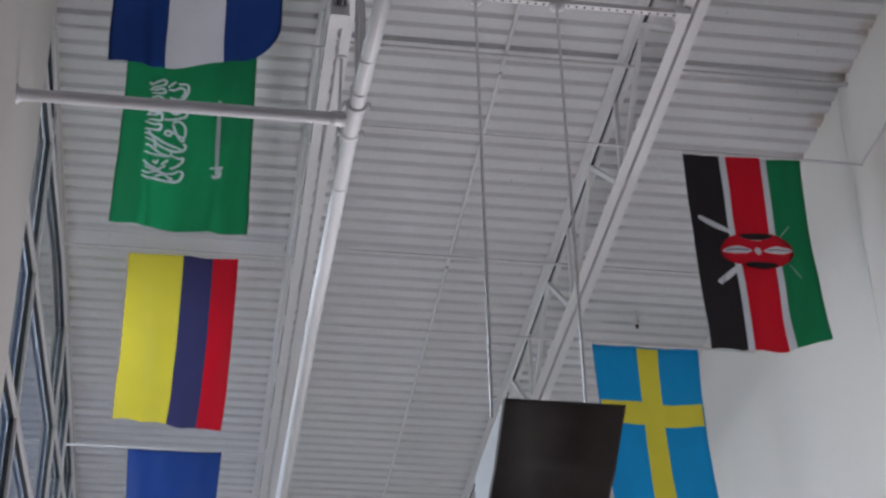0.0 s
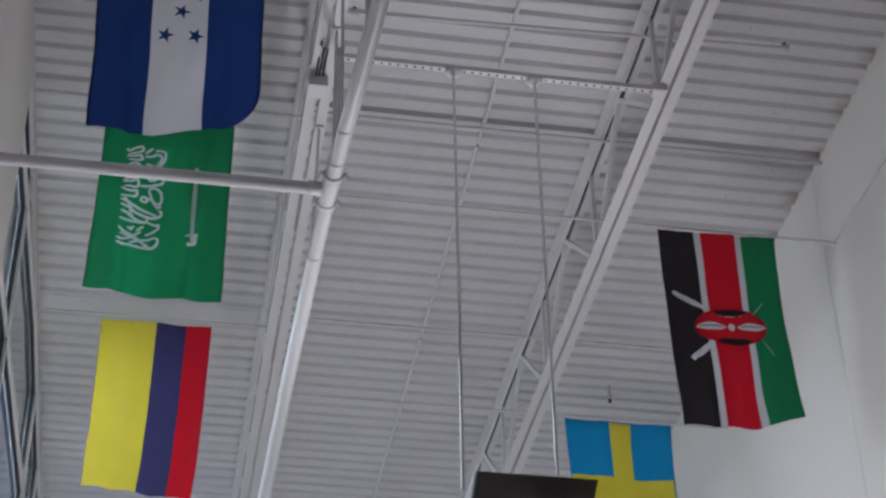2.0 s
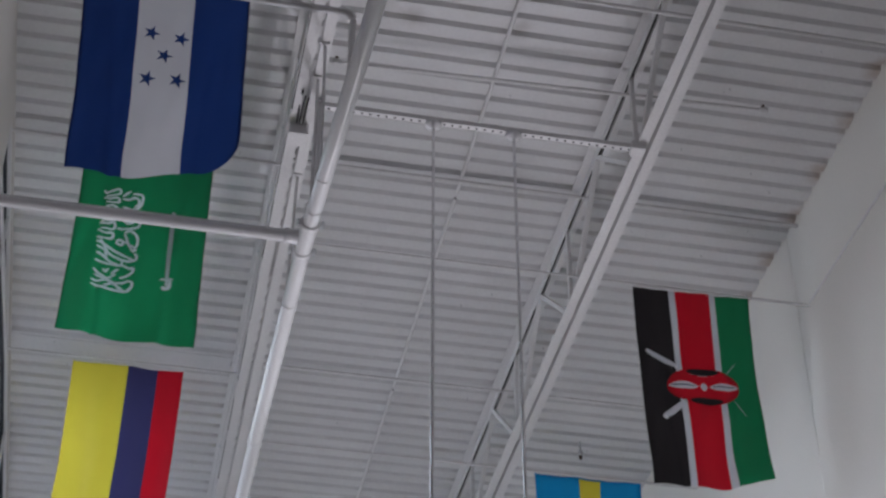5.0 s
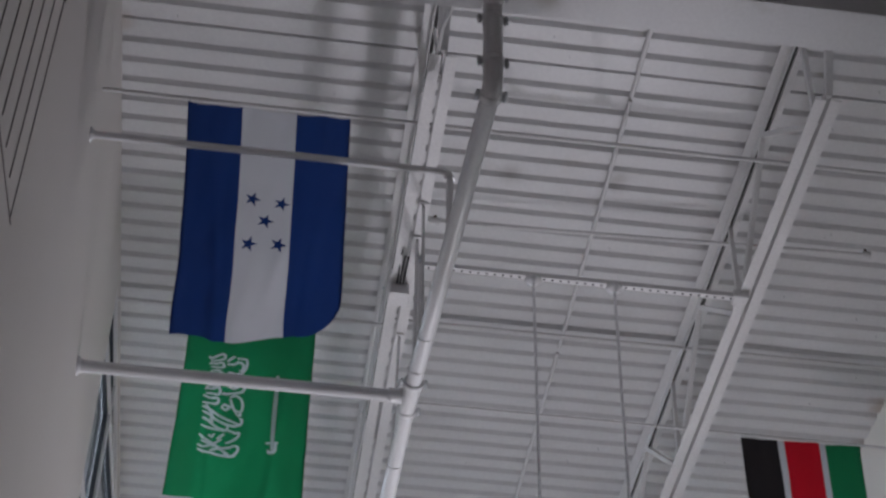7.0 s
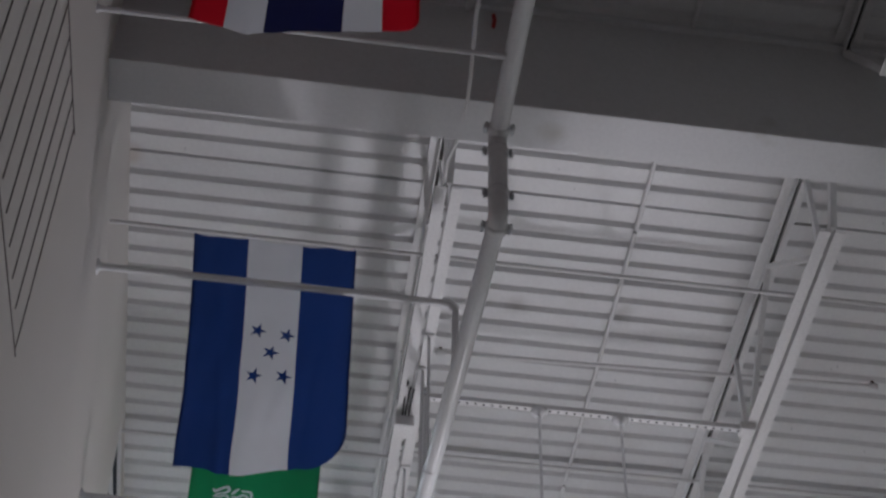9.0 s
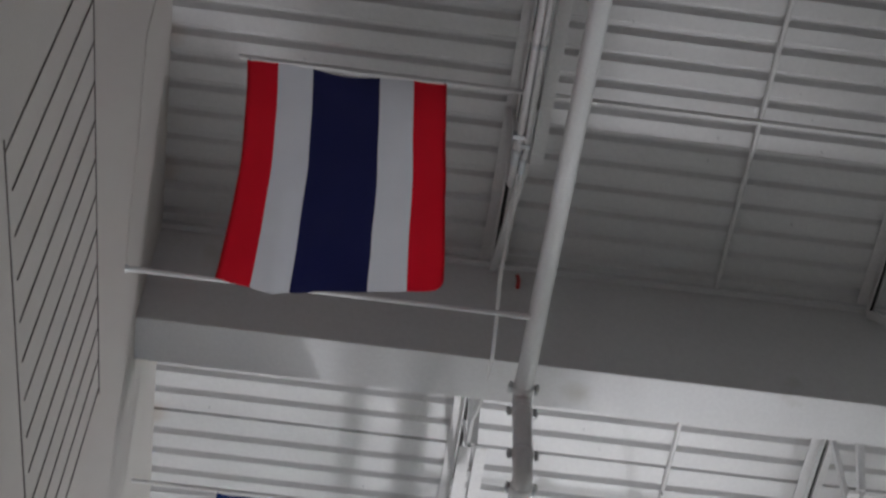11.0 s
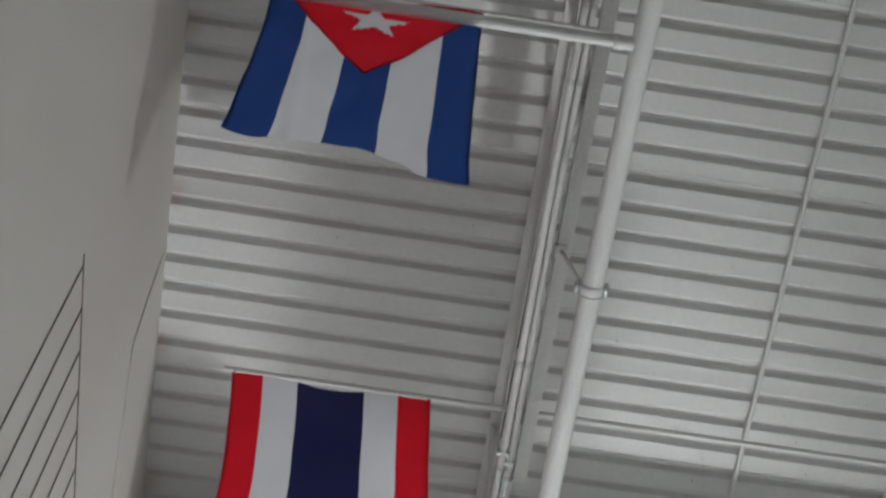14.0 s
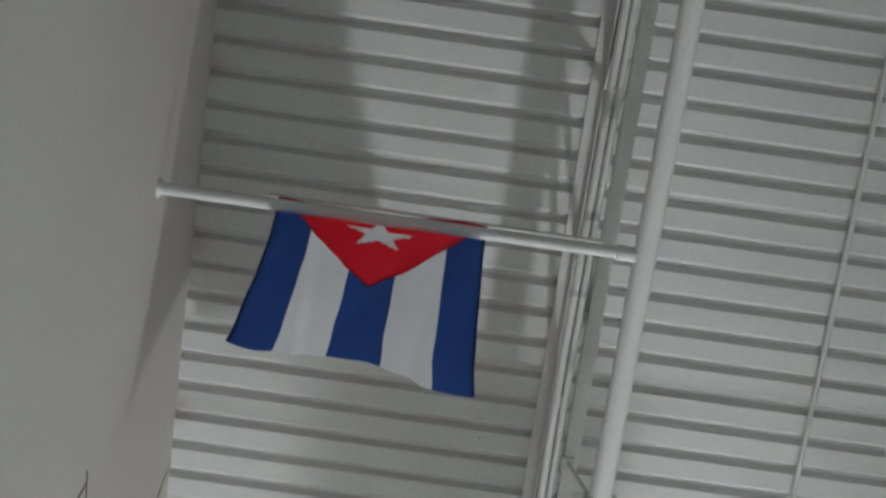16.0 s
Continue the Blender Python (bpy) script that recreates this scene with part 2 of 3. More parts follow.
ceiling = tagged(link_mesh("ceiling", bm, DECK), "white painted ribbed steel roof deck, dusty in the flutes", "ceiling", kind="structure")
tagged(link_mesh("roof", box(bmesh.new(), XW - 0.3, XE + 0.3, YS - 0.3, YN + 0.3, DECK_Z + 0.07, DECK_Z + 0.3), GIRDER),
       "flat roof slab above the deck", "roof", kind="structure")

# walls; the west wall has the tall glazing from y = 9.62 on
WIN_Y, WIN_Y1, WIN_Z0, WIN_Z1 = 9.62, 19.4, 2.6, 8.36
bm = bmesh.new()
box(bm, XW - 0.25, XW, YS - 0.25, WIN_Y, FLOOR_Z, DECK_Z + 0.06)
box(bm, XW - 0.25, XW, WIN_Y, YN + 0.25, FLOOR_Z, WIN_Z0)
box(bm, XW - 0.25, XW, WIN_Y, YN + 0.25, WIN_Z1, DECK_Z + 0.06)
box(bm, XW - 0.25, XW, WIN_Y1, YN + 0.25, WIN_Z0, WIN_Z1)
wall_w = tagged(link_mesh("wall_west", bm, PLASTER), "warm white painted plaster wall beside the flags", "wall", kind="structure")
bm = bmesh.new()
box(bm, XE, XE + 0.25, YS - 0.25, 14.2, FLOOR_Z, DECK_Z + 0.06)
box(bm, XE, XE + 0.25, 16.5, YN + 0.25, FLOOR_Z, DECK_Z + 0.06)
box(bm, XE, XE + 0.25, 14.2, 16.5, 0.3, DECK_Z + 0.06)
# unseen recess, canopy and tall screen wall, added to shape the low lamp's beam
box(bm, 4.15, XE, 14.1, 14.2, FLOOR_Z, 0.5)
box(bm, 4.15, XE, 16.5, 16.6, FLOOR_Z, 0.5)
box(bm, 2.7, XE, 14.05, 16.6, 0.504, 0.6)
box(bm, 3.62, XE, 12.9, 13.0, FLOOR_Z, 3.5)
tagged(link_mesh("wall_east", bm, PLASTER_E), "white painted plaster wall behind the hanging flags", "wall", kind="structure")
bm = bmesh.new()
box(bm, XW, -0.9, YN, YN + 0.25, FLOOR_Z, DECK_Z + 0.06)
box(bm, 4.5, XE, YN, YN + 0.25, FLOOR_Z, DECK_Z + 0.06)
box(bm, -0.9, 4.5, YN, YN + 0.25, 3.5, DECK_Z + 0.06)
tagged(link_mesh("wall_north", bm, PLASTER_E),
       "plain white end wall with an open lower part", "wall", kind="structure")
bm = bmesh.new()
box(bm, XW, -0.6, YS - 0.25, YS, FLOOR_Z, DECK_Z + 0.06)
box(bm, -0.6, XE, YS - 0.25, YS, 2.0, DECK_Z + 0.06)
box(bm, 4.6, XE, YS - 0.25, YS, FLOOR_Z, 2.0)
tagged(link_mesh("wall_south", bm, PLASTER_E), "plain white end wall with a wide opening", "wall", kind="structure")

# deep girder across the hall: web plates and flanges, boxed in
girder = thing("girder", (1.8, 6.0, GIR_Z), "deep white painted steel girder across the hall, smudged underside", "girder", kind="structure")
bm = bmesh.new()
box(bm, XW, XE, GIR_Y0, GIR_Y1, GIR_Z, GIR_Z + 0.03, 0.004)
part("bottom_flange", bm, GIRDER, girder)
part("web_plate", box(bmesh.new(), XW, XE, GIR_Y0 + 0.006, GIR_Y1 - 0.006, GIR_Z + 0.03, DECK_Z - 0.004), GIRDER, girder)
bm = bmesh.new()
box(bm, XW, XE, GIR_Y0 - 0.03, GIR_Y0 + 0.006, DECK_Z - 0.045, DECK_Z - 0.004, 0.004)
part("deck_angle", bm, GIRDER, girder)

# slotted relief panel in the west wall, sloping like the glazing
SLOPE = 0.144
relief = thing("slotted_panel", (XW, 4.2, 5.6), "warm white wall panel with a row of dark upright slots", "wall panel")
for k in range(13):
    y = 2.86 + 0.2005 * k
    y0, y1 = y + 0.1895, y + 0.1955
    b0, t0 = 4.70 + SLOPE * (y0 - 3.0), 6.15 + SLOPE * (y0 - 3.0)
    bm = bmesh.new()
    lo, hi = (b0 + 0.07, t0 - 0.0) if 0 < k < 12 else (b0, t0)
    a = [bm.verts.new((XW + dx, yy, zz)) for dx in (-0.01, 0.004) for yy, zz in ((y0, lo), (y1, lo), (y1, hi), (y0, hi))]
    for q in ((0, 1, 2, 3), (7, 6, 5, 4), (0, 4, 5, 1), (1, 5, 6, 2), (2, 6, 7, 3), (3, 7, 4, 0)):
        bm.faces.new([a[i] for i in q])
    part("slot", bm, GROOVE, relief)
for z in (4.70, 6.15):
    part("edge_joint", bar(bmesh.new(), (XW, 3.0, z), (XW, 5.50, z + SLOPE * 2.5), 0.008, 0.008), GROOVE, relief)

# glazing of the west wall: upright mullions and sloping transoms, dark gaskets, glass
window = thing("window_1", (XW, 14.0, WIN_Z0), "tall glazed wall with white sloping bars and dark gaskets", "window", kind="structure")
UP = [WIN_Y + 0.03, 10.70, 13.76, 15.12, 16.6, 18.1, WIN_Y1 - 0.03]
RUN = [6.744 + SLOPE * (-9.58) + 1.15 * k for k in (-4, -3, -2, -1, 0, 1)]


def clip_line(c):
    """Where the sloping line z = c + SLOPE y runs inside the opening."""
    y0, y1 = WIN_Y, WIN_Y1
    y1 = min(y1, (WIN_Z1 - c) / SLOPE)
    y0 = max(y0, (WIN_Z0 - c) / SLOPE)
    return y0, y1


def frame_bar(a, b, upv):
    f = part("window_frame", bar(bmesh.new(), a, b, 0.06, 0.022, upv), MULLION, window)
    a2, b2 = [Vector(p) + Vector((-0.026, 0, 0)) for p in (a, b)]
    part("gasket", bar(bmesh.new(), a2, b2, 0.10, 0.028, upv), GASKET, window, "black rubber gasket")


for y in UP:
    frame_bar((XW - 0.016, y, WIN_Z0), (XW - 0.016, y, WIN_Z1), (1, 0, 0))
for c in RUN:
    y0, y1 = clip_line(c)
    if y1 - y0 > 0.3:
        frame_bar((XW - 0.0145, y0, c + SLOPE * y0), (XW - 0.0145, y1, c + SLOPE * y1), (1, 0, 0))
frame_bar((XW - 0.013, WIN_Y, WIN_Z1 - 0.03), (XW - 0.013, WIN_Y1, WIN_Z1 - 0.03), (1, 0, 0))
frame_bar((XW - 0.013, WIN_Y, WIN_Z0 + 0.03), (XW - 0.013, WIN_Y1, WIN_Z0 + 0.03), (1, 0, 0))
for ya, yb in zip(UP, UP[1:]):
    cuts = [WIN_Z0 - SLOPE * ya] + RUN + [WIN_Z1 + 0.6 - SLOPE * ya]
    for ca, cb in zip(cuts, cuts[1:]):
        q = [(ya, ca + SLOPE * ya), (yb, ca + SLOPE * yb), (yb, cb + SLOPE * yb), (ya, cb + SLOPE * ya)]
        q = [(y, min(max(z, WIN_Z0), WIN_Z1)) for y, z in q]
        if max(q[3][1] - q[0][1], q[2][1] - q[1][1]) < 0.05:
            continue
        bm = bmesh.new()
        f = bm.faces.new([bm.verts.new((XW - 0.062, y, z)) for y, z in q])
        e = bmesh.ops.extrude_face_region(bm, geom=[f])
        bmesh.ops.translate(bm, vec=(-0.01, 0, 0), verts=[v for v in e["geom"] if isinstance(v, bmesh.types.BMVert)])
        bmesh.ops.remove_doubles(bm, verts=bm.verts, dist=1e-4)
        bmesh.ops.recalc_face_normals(bm, faces=bm.faces)
        p = part("pane", bm, glass, window)
        p.visible_shadow = False

# ---- roof joists: paired angles for the chords, bent bars between ----
JT, JB = DECK_Z - 0.006, 7.62


def angle_pair(joist, name, x, y0, y1, z, flip, leg=0.068, gap=0.012, thick=0.007):
    """Two angles back to back; flip: the flat leg is the lower one."""
    s = 1 if flip else -1
    for side in (-1, 1):
        pr = [(x + side * gap, z), (x + side * (gap + leg), z), (x + side * (gap + leg), z + s * thick),
              (x + side * (gap + thick), z + s * thick), (x + side * (gap + thick), z + s * leg), (x + side * gap, z + s * leg)]
        part(name, extrude_y(bmesh.new(), pr, y0, y1), STEEL, joist)


def roof_joist(x, y0, y1, bot0, bot1, first, step, label):
    j = thing("roof_joist", (x, (y0 + y1) / 2, JB), label, "joist", "roof joists")
    angle_pair(j, "top_chord", x, y0, y1, JT, False)
    part("gap_shade_strip", box(bmesh.new(), x - 0.0115, x + 0.0115, y0, y1, JT - 0.040, JT - 0.006), GAP_SHADE, j, "dark strip for the shade in the gap")
    angle_pair(j, "bottom_chord", x, bot0, bot1, JB, True)
    # bent web: bottom nodes at first + k step, top nodes half way between, uprights at the bottom nodes
    y = first
    while y < bot1 - 0.1:
        for ya, za, yb, zb in ((y, JB + 0.03, y + step / 2, JT - 0.03), (y + step / 2, JT - 0.03, y + step, JB + 0.03)):
            if min(ya, yb) > bot0 - 0.1 and max(ya, yb) < bot1 + 0.1:
                part("web_diagonal", bar(bmesh.new(), (x, ya, za), (x, yb, zb), 0.034, 0.034), STEEL, j)
        if y > bot0:
            part("web_upright", bar(bmesh.new(), (x, y, JB + 0.03), (x, y, JT - 0.03), 0.03, 0.03, (0, 1, 0)), STEEL, j)
        y += step
    for ya, yb in ((bot0, y0), (bot1, y1)):
        if abs(ya - yb) > 0.1:
            part("end_diagonal", bar(bmesh.new(), (x, ya, JB + 0.03), (x, yb, JT - 0.05), 0.04, 0.04), STEEL, j)
    return j


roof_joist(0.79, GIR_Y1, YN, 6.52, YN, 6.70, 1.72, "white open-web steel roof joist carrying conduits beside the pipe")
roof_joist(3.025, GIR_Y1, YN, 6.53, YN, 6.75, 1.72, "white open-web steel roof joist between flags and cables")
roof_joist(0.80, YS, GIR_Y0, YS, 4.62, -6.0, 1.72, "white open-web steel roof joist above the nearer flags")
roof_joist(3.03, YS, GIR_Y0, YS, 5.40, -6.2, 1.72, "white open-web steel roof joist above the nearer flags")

# bridging rods across the joists, at both chords
for y, z, x0, x1, r in ((7.11, 7.677, XW, XE, 0.013), (9.755, 7.677, 0.72, XE, 0.010), (12.43, 7.677, 0.72, XE, 0.011), (4.25, 7.677, -0.68, XE, 0.013),
                        (9.76, 8.43, 0.8, XE, 0.014), (12.42, 8.43, 0.8, XE, 0.014), (9.757, 8.365, XW, 0.8, 0.012), (12.425, 8.31, XW, 0.8, 0.012), (15.12, 7.86, XW, 0.8, 0.012), (2.225, 7.52, -0.68, 0.8, 0.012)):
    tagged(link_mesh("bridging_rod", tube(bmesh.new(), [(x0, y, z), (x1, y, z)], r, 10), STEEL),
           "thin white steel rod tied across the roof joists", "rod", "bridging rods")

# small line under the deck, along the middle bay
for y0, y1 in ((-6.9, GIR_Y0 - 0.03), (GIR_Y1, 7.42), (7.46, 9.95), (10.02, 12.6), (12.66, 19.9)):
    tagged(link_mesh("deck_conduit", tube(bmesh.new(), [(2.115, y0, DECK_Z - 0.016), (2.115, y1, DECK_Z - 0.016)], 0.014, 10), STEEL),
           "thin white conduit fixed along the underside of the deck", "conduit", "deck conduits")

# ---- sprinkler pipes ----
NEAR_Z, FAR_Z = 7.23, 6.60


def coupling(parent, a, d, r, label="grooved pipe coupling with two bolts"):
    """A grooved coupling round a pipe at a, which runs along d."""
    a, d = Vector(a), Vector(d).normalized()
    bm = lathe(bmesh.new(), a - d * 0.026, a + d * 0.026, [(0, r), (0.04, r * 1.16), (0.2, r * 1.22), (0.5, r * 1.25), (0.8, r * 1.22), (0.96, r * 1.16), (1, r)])
    c = part("coupling", bm, PIPE, parent, label)
    s = d.cross(Vector((0, 1, 0)) if abs(d.y) < 0.9 else Vector((0, 0, 1))).normalized()
    for k in (-1, 1):
        p = a + s * k * r * 1.45
        part("bolt", lathe(bmesh.new(), p - d * 0.034, p + d * 0.034, [(0, 0.007), (0.05, 0.010), (0.25, 0.010), (0.26, 0.013), (0.74, 0.013), (0.75, 0.010), (0.95, 0.010), (1, 0.007)], 8), GALV, c)


main = thing("sprinkler_main", (0.9, 6.0, 6.6), "white painted steel sprinkler main hung under the joists", "pipe")
R = 0.05
FAR = [(0.95, 5.84, FAR_Z), (0.905, 7.0, FAR_Z), (0.845, 8.33, FAR_Z), (0.815, 10.5, FAR_Z), (0.80, 13.4, FAR_Z), (0.79, 19.9, FAR_Z)]
NEAR = [(0.985, -6.9, NEAR_Z), (0.97, 1.3, NEAR_Z), (0.958, 3.5, NEAR_Z), (0.95, 5.745, NEAR_Z)]
part("pipe_run", tube(bmesh.new(), NEAR, R, 24), PIPE, main)
part("pipe_run", tube(bmesh.new(), FAR, R * 0.96, 24), PIPE, main)
PX, PY, PR = 0.952, 5.80, 0.055
quarter = [i * math.pi / 12 for i in range(1, 7)]
drop = [(PX, PY - PR - 0.02, NEAR_Z)] + [(PX, PY - PR + PR * math.sin(a), NEAR_Z - PR + PR * math.cos(a)) for a in quarter]
drop += [(PX, PY, 7.0), (PX, PY, 6.8)]
drop += [(PX, PY + PR - PR * math.cos(a), FAR_Z + PR - PR * math.sin(a)) for a in quarter]
part("pipe_drop", tube(bmesh.new(), drop, R * 1.02, 24), PIPE, main)
coupling(main, (PX, PY - PR, NEAR_Z), (0, 1, 0), R * 0.95)
coupling(main, (PX, PY, NEAR_Z - 0.13), (0, 0, 1), R * 0.95)
coupling(main, (PX, PY, FAR_Z + 0.17), (0, 0, 1), R * 0.95)
coupling(main, (PX, PY + PR + 0.02, FAR_Z), (0, 1, 0), R * 0.95)
coupling(main, (0.851, 8.20, FAR_Z), (0, 1, 0), R)
coupling(main, (0.839, 8.47, FAR_Z), (0, 1, 0), R)
coupling(main, (0.957, 3.33, NEAR_Z), (0, 1, 0), R * 0.92)
part("sleeve", tube(bmesh.new(), [(0.814, 10.64, FAR_Z), (0.813, 10.69, FAR_Z)], R * 1.06, 24), PIPE, main)
part("tee", tube(bmesh.new(), [(0.852, 8.19, FAR_Z), (0.838, 8.48, FAR_Z)], R * 1.06, 24), PIPE, main)

for y, z, x1, r, lab in ((8.335, FAR_Z, 0.80, 0.038, "thick white branch pipe from the main to the wall"),
                         (2.175, NEAR_Z, 0.93, 0.027, "white branch pipe crossing in front of a flag"),
                         (5.25, 7.19, 0.91, 0.014, "thin white branch pipe below a flag")):
    b = thing("branch_pipe", ((XW + x1) / 2, y, z), lab, "pipe", "branch pipes")
    part("pipe_run", tube(bmesh.new(), [(XW + 0.004, y, z), (x1, y, z)], r, 18), PIPE, b)
    part("wall_flange", lathe(bmesh.new(), (XW, y, z), (XW + 0.03, y, z), [(0, r * 1.6), (0.3, r * 1.6), (0.5, r * 1.15), (1, r * 1.1)]), PIPE, b)
    part("socket", lathe(bmesh.new(), (x1 - 0.09, y, z), (x1, y, z), [(0, r * 1.02), (0.08, r * 1.28), (0.4, r * 1.28), (0.5, r * 1.15), (0.95, r * 1.3), (1, r)]), PIPE, b)
b = thing("branch_pipe", (-0.1, 7.02, 7.2), "white branch pipe with an elbow dropping to the main", "pipe", "branch pipes")
el = [(XW + 0.004, 7.02, 7.2), (0.0, 7.015, 7.2), (0.82, 7.02, 7.2)]
el += [(0.84 + 0.06 * math.sin(a), 7.02, 7.14 + 0.06 * math.cos(a)) for a in [i * math.pi / 12 for i in range(1, 7)]]
el += [(0.90, 7.02, 6.9), (0.902, 7.02, FAR_Z + 0.03)]
part("pipe_run", tube(bmesh.new(), el, 0.021, 16), PIPE, b)
part("wall_flange", lathe(bmesh.new(), (XW, 7.02, 7.2), (XW + 0.03, 7.02, 7.2), [(0, 0.045), (0.3, 0.045), (0.5, 0.027), (1, 0.025)]), PIPE, b)
part("elbow", tube(bmesh.new(), el[2:9], 0.027, 16), PIPE, b)

# pipe hangers: a ring round the main and a rod up to the joist
for x, y, z, r in ((0.852, 8.05, FAR_Z, 0.052), (0.957, 3.36, NEAR_Z, 0.054), (0.83, 9.0, FAR_Z, 0.052), (0.865, 7.75, FAR_Z, 0.051)):
    h = thing("pipe_hanger", (x, y, z), "white steel hanger holding the pipe to the joist", "hanger", "pipe hangers")
    ring = [(x + r * math.cos(a), y, z + r * math.sin(a)) for a in [i * math.pi / 12 for i in range(25)]]
    part("ring", tube(bmesh.new(), ring, 0.0035, 8, False), STEEL, h)
    top = (0.83, y - 0.02, JB + 0.01)
    part("rod", tube(bmesh.new(), [(x - 0.02, y, z + r), top], 0.010, 10), STEEL, h)
    part("beam_clamp", box(bmesh.new(), top[0] - 0.03, top[0] + 0.03, y - 0.05, y + 0.02, JB - 0.012, JB + 0.03, 0.004), STEEL, h)
# brace of the strut bar
br = thing("sway_brace", (0.85, 8.25, 7.6), "white tubular brace from the joist down to the pipe", "brace")
part("tube", tube(bmesh.new(), [(0.875, 8.23, JB), (0.87, 8.20, 7.3), (0.865, 8.1, FAR_Z + 0.05)], 0.016, 12), STEEL, br)
part("clamp", box(bmesh.new(), 0.85, 0.90, 8.19, 8.27, JB - 0.03, JB + 0.02, 0.005), GALV, br)

# conduits and a junction box on the joist over the flags
for x, z, y0, y1, r in ((0.742, 8.41, 8.7, 19.9, 0.007), (0.735, 7.598, -6.9, 4.55, 0.019), (0.775, 7.600, -6.9, 4.6, 0.016)):
    pts = [(x + 0.006 * math.sin(1.7 * (y0 + (y1 - y0) * k / 14)), y0 + (y1 - y0) * k / 14, z) for k in range(15)]
    c = thing("joist_conduit", (x, (y0 + y1) / 2, z), "white conduit strapped along the roof joist", "conduit", "joist conduits")
    part("tube", tube(bmesh.new(), pts, r, 10), STEEL, c)
    y = y0 + 0.7
    while y < y1:
        xs = x + 0.006 * math.sin(1.7 * y)
        part("strap", tube(bmesh.new(), [(xs, y - 0.012, z), (xs, y + 0.012, z)], r * 1.25, 10), GALV, c)
        part("coupling", tube(bmesh.new(), [(xs, y + 0.5, z), (xs, y + 0.56, z)], r * 1.15, 10), STEEL, c)
        y += 1.45
for x, r, dy in ((0.735, 0.019, 0.0), (0.775, 0.016, 0.05)):
    c = thing("conduit_end", (x, 4.6 + dy, 7.6), "white conduit end bent up to the deck beside the girder", "conduit", "conduit ends")
    bend = [(x, 4.50 + dy, 7.60), (x, 4.60 + dy, 7.60), (x + 0.004, 4.70 + dy, 7.615), (x + 0.006, 4.78 + dy, 7.66), (x + 0.006, 4.81 + dy, 7.74), (x + 0.006, 4.82 + dy, 8.2), (x + 0.006, 4.82 + dy, DECK_Z - 0.002)]
    part("tube", tube(bmesh.new(), bend, r, 12), STEEL, c)
    part("fitting", lathe(bmesh.new(), (x, 4.53 + dy, 7.60), (x, 4.62 + dy, 7.602), [(0, r * 1.1), (0.08, r * 1.35), (0.4, r * 1.35), (0.45, r * 1.2), (0.92, r * 1.35), (1, r * 1.1)], 12), GALV, c)
    part("strap", box(bmesh.new(), x - r * 1.6, x + r * 1.6, 4.44 + dy, 4.465 + dy, 7.60 - r * 1.25, 7.622, 0.003), GALV, c)
jb = thing("junction_box", (0.77, 8.55, 7.66), "white painted metal junction box under the joist", "junction box")
part("body", box(bmesh.new(), 0.71, 0.83, 8.45, 8.57, 7.53, 7.61, 0.006), STEEL, jb)
part("cover", box(bmesh.new(), 0.705, 0.835, 8.445, 8.575, 7.522, 7.532, 0.003), STEEL, jb)
for k in range(3):
    pts = [(0.75 + 0.02 * k, 8.44 - 0.05 * i, 7.60 + 0.05 * math.sin(i * 0.5 + k) * (i / 6)) for i in range(7)]
    part("cord", tube(bmesh.new(), pts, 0.006, 8), BLACK, jb, "black flexible cord")

# loose cable under the girder, from joist to joist
pts = [(0.775, 4.45, 7.66), (0.765, 4.76, 7.58), (0.763, 5.29, 7.57), (0.790, 5.66, 7.58), (0.800, 5.86, 7.59), (0.790, 6.06, 7.60), (0.782, 6.17, 7.60), (0.755, 6.32, 7.62), (0.760, 6.57, 7.66), (0.775, 6.9, 8.30)]
pts = [Vector(p).lerp(Vector(q), k / 4) for p, q in zip(pts, pts[1:]) for k in range(4)] + [Vector(pts[-1])]
tagged(link_mesh("loose_cable", tube(bmesh.new(), pts, 0.011, 10), STEEL), "white painted cable sagging below the girder", "cable")

# conduit with a bolt head, across the middle bay
cd = thing("cross_conduit", (2.5, 8.5, 8.3), "thin white conduit across the deck with a rusty end bolt", "conduit")
part("tube", tube(bmesh.new(), [(1.02, 8.56, 8.3), (3.95, 8.45, 8.3)], 0.014, 10), STEEL, cd)
for x, y in ((1.0, 8.56), (3.96, 8.45)):
    part("end_fitting", lathe(bmesh.new(), (x - 0.03, y, 8.3), (x + 0.03, y, 8.3), [(0, 0.02), (0.1, 0.026), (0.9, 0.026), (1, 0.02)], 12), DECK, cd)
    part("bolt", lathe(bmesh.new(), (x, y, 8.30), (x, y, 8.345), [(0, 0.018), (0.4, 0.020), (0.5, 0.014), (1, 0.012)], 10), RUST, cd)

# strut bar with holes, two hooks and the cables that carry the hood
strut = thing("strut_bar", (1.9, 8.25, 7.6), "white perforated steel strut bar between two joists", "strut bar")
SY, SZ = 8.25, 7.585
part("channel", box(bmesh.new(), 0.86, 2.97, SY - 0.021, SY + 0.021, SZ, SZ + 0.035, 0.003), STEEL, strut)
for k in range(38):
    x = 0.93 + 0.053 * k
    part("hole", lathe(bmesh.new(), (x, SY, SZ - 0.002), (x, SY, SZ + 0.004), [(0, 0.0085), (1, 0.0085)], 8), BLACK, strut)
part("end_clamp", box(bmesh.new(), 2.90, 3.00, SY - 0.045, SY + 0.045, SZ - 0.015, SZ + 0.05, 0.01), STEEL, strut)
HX = (1.602, 2.126)
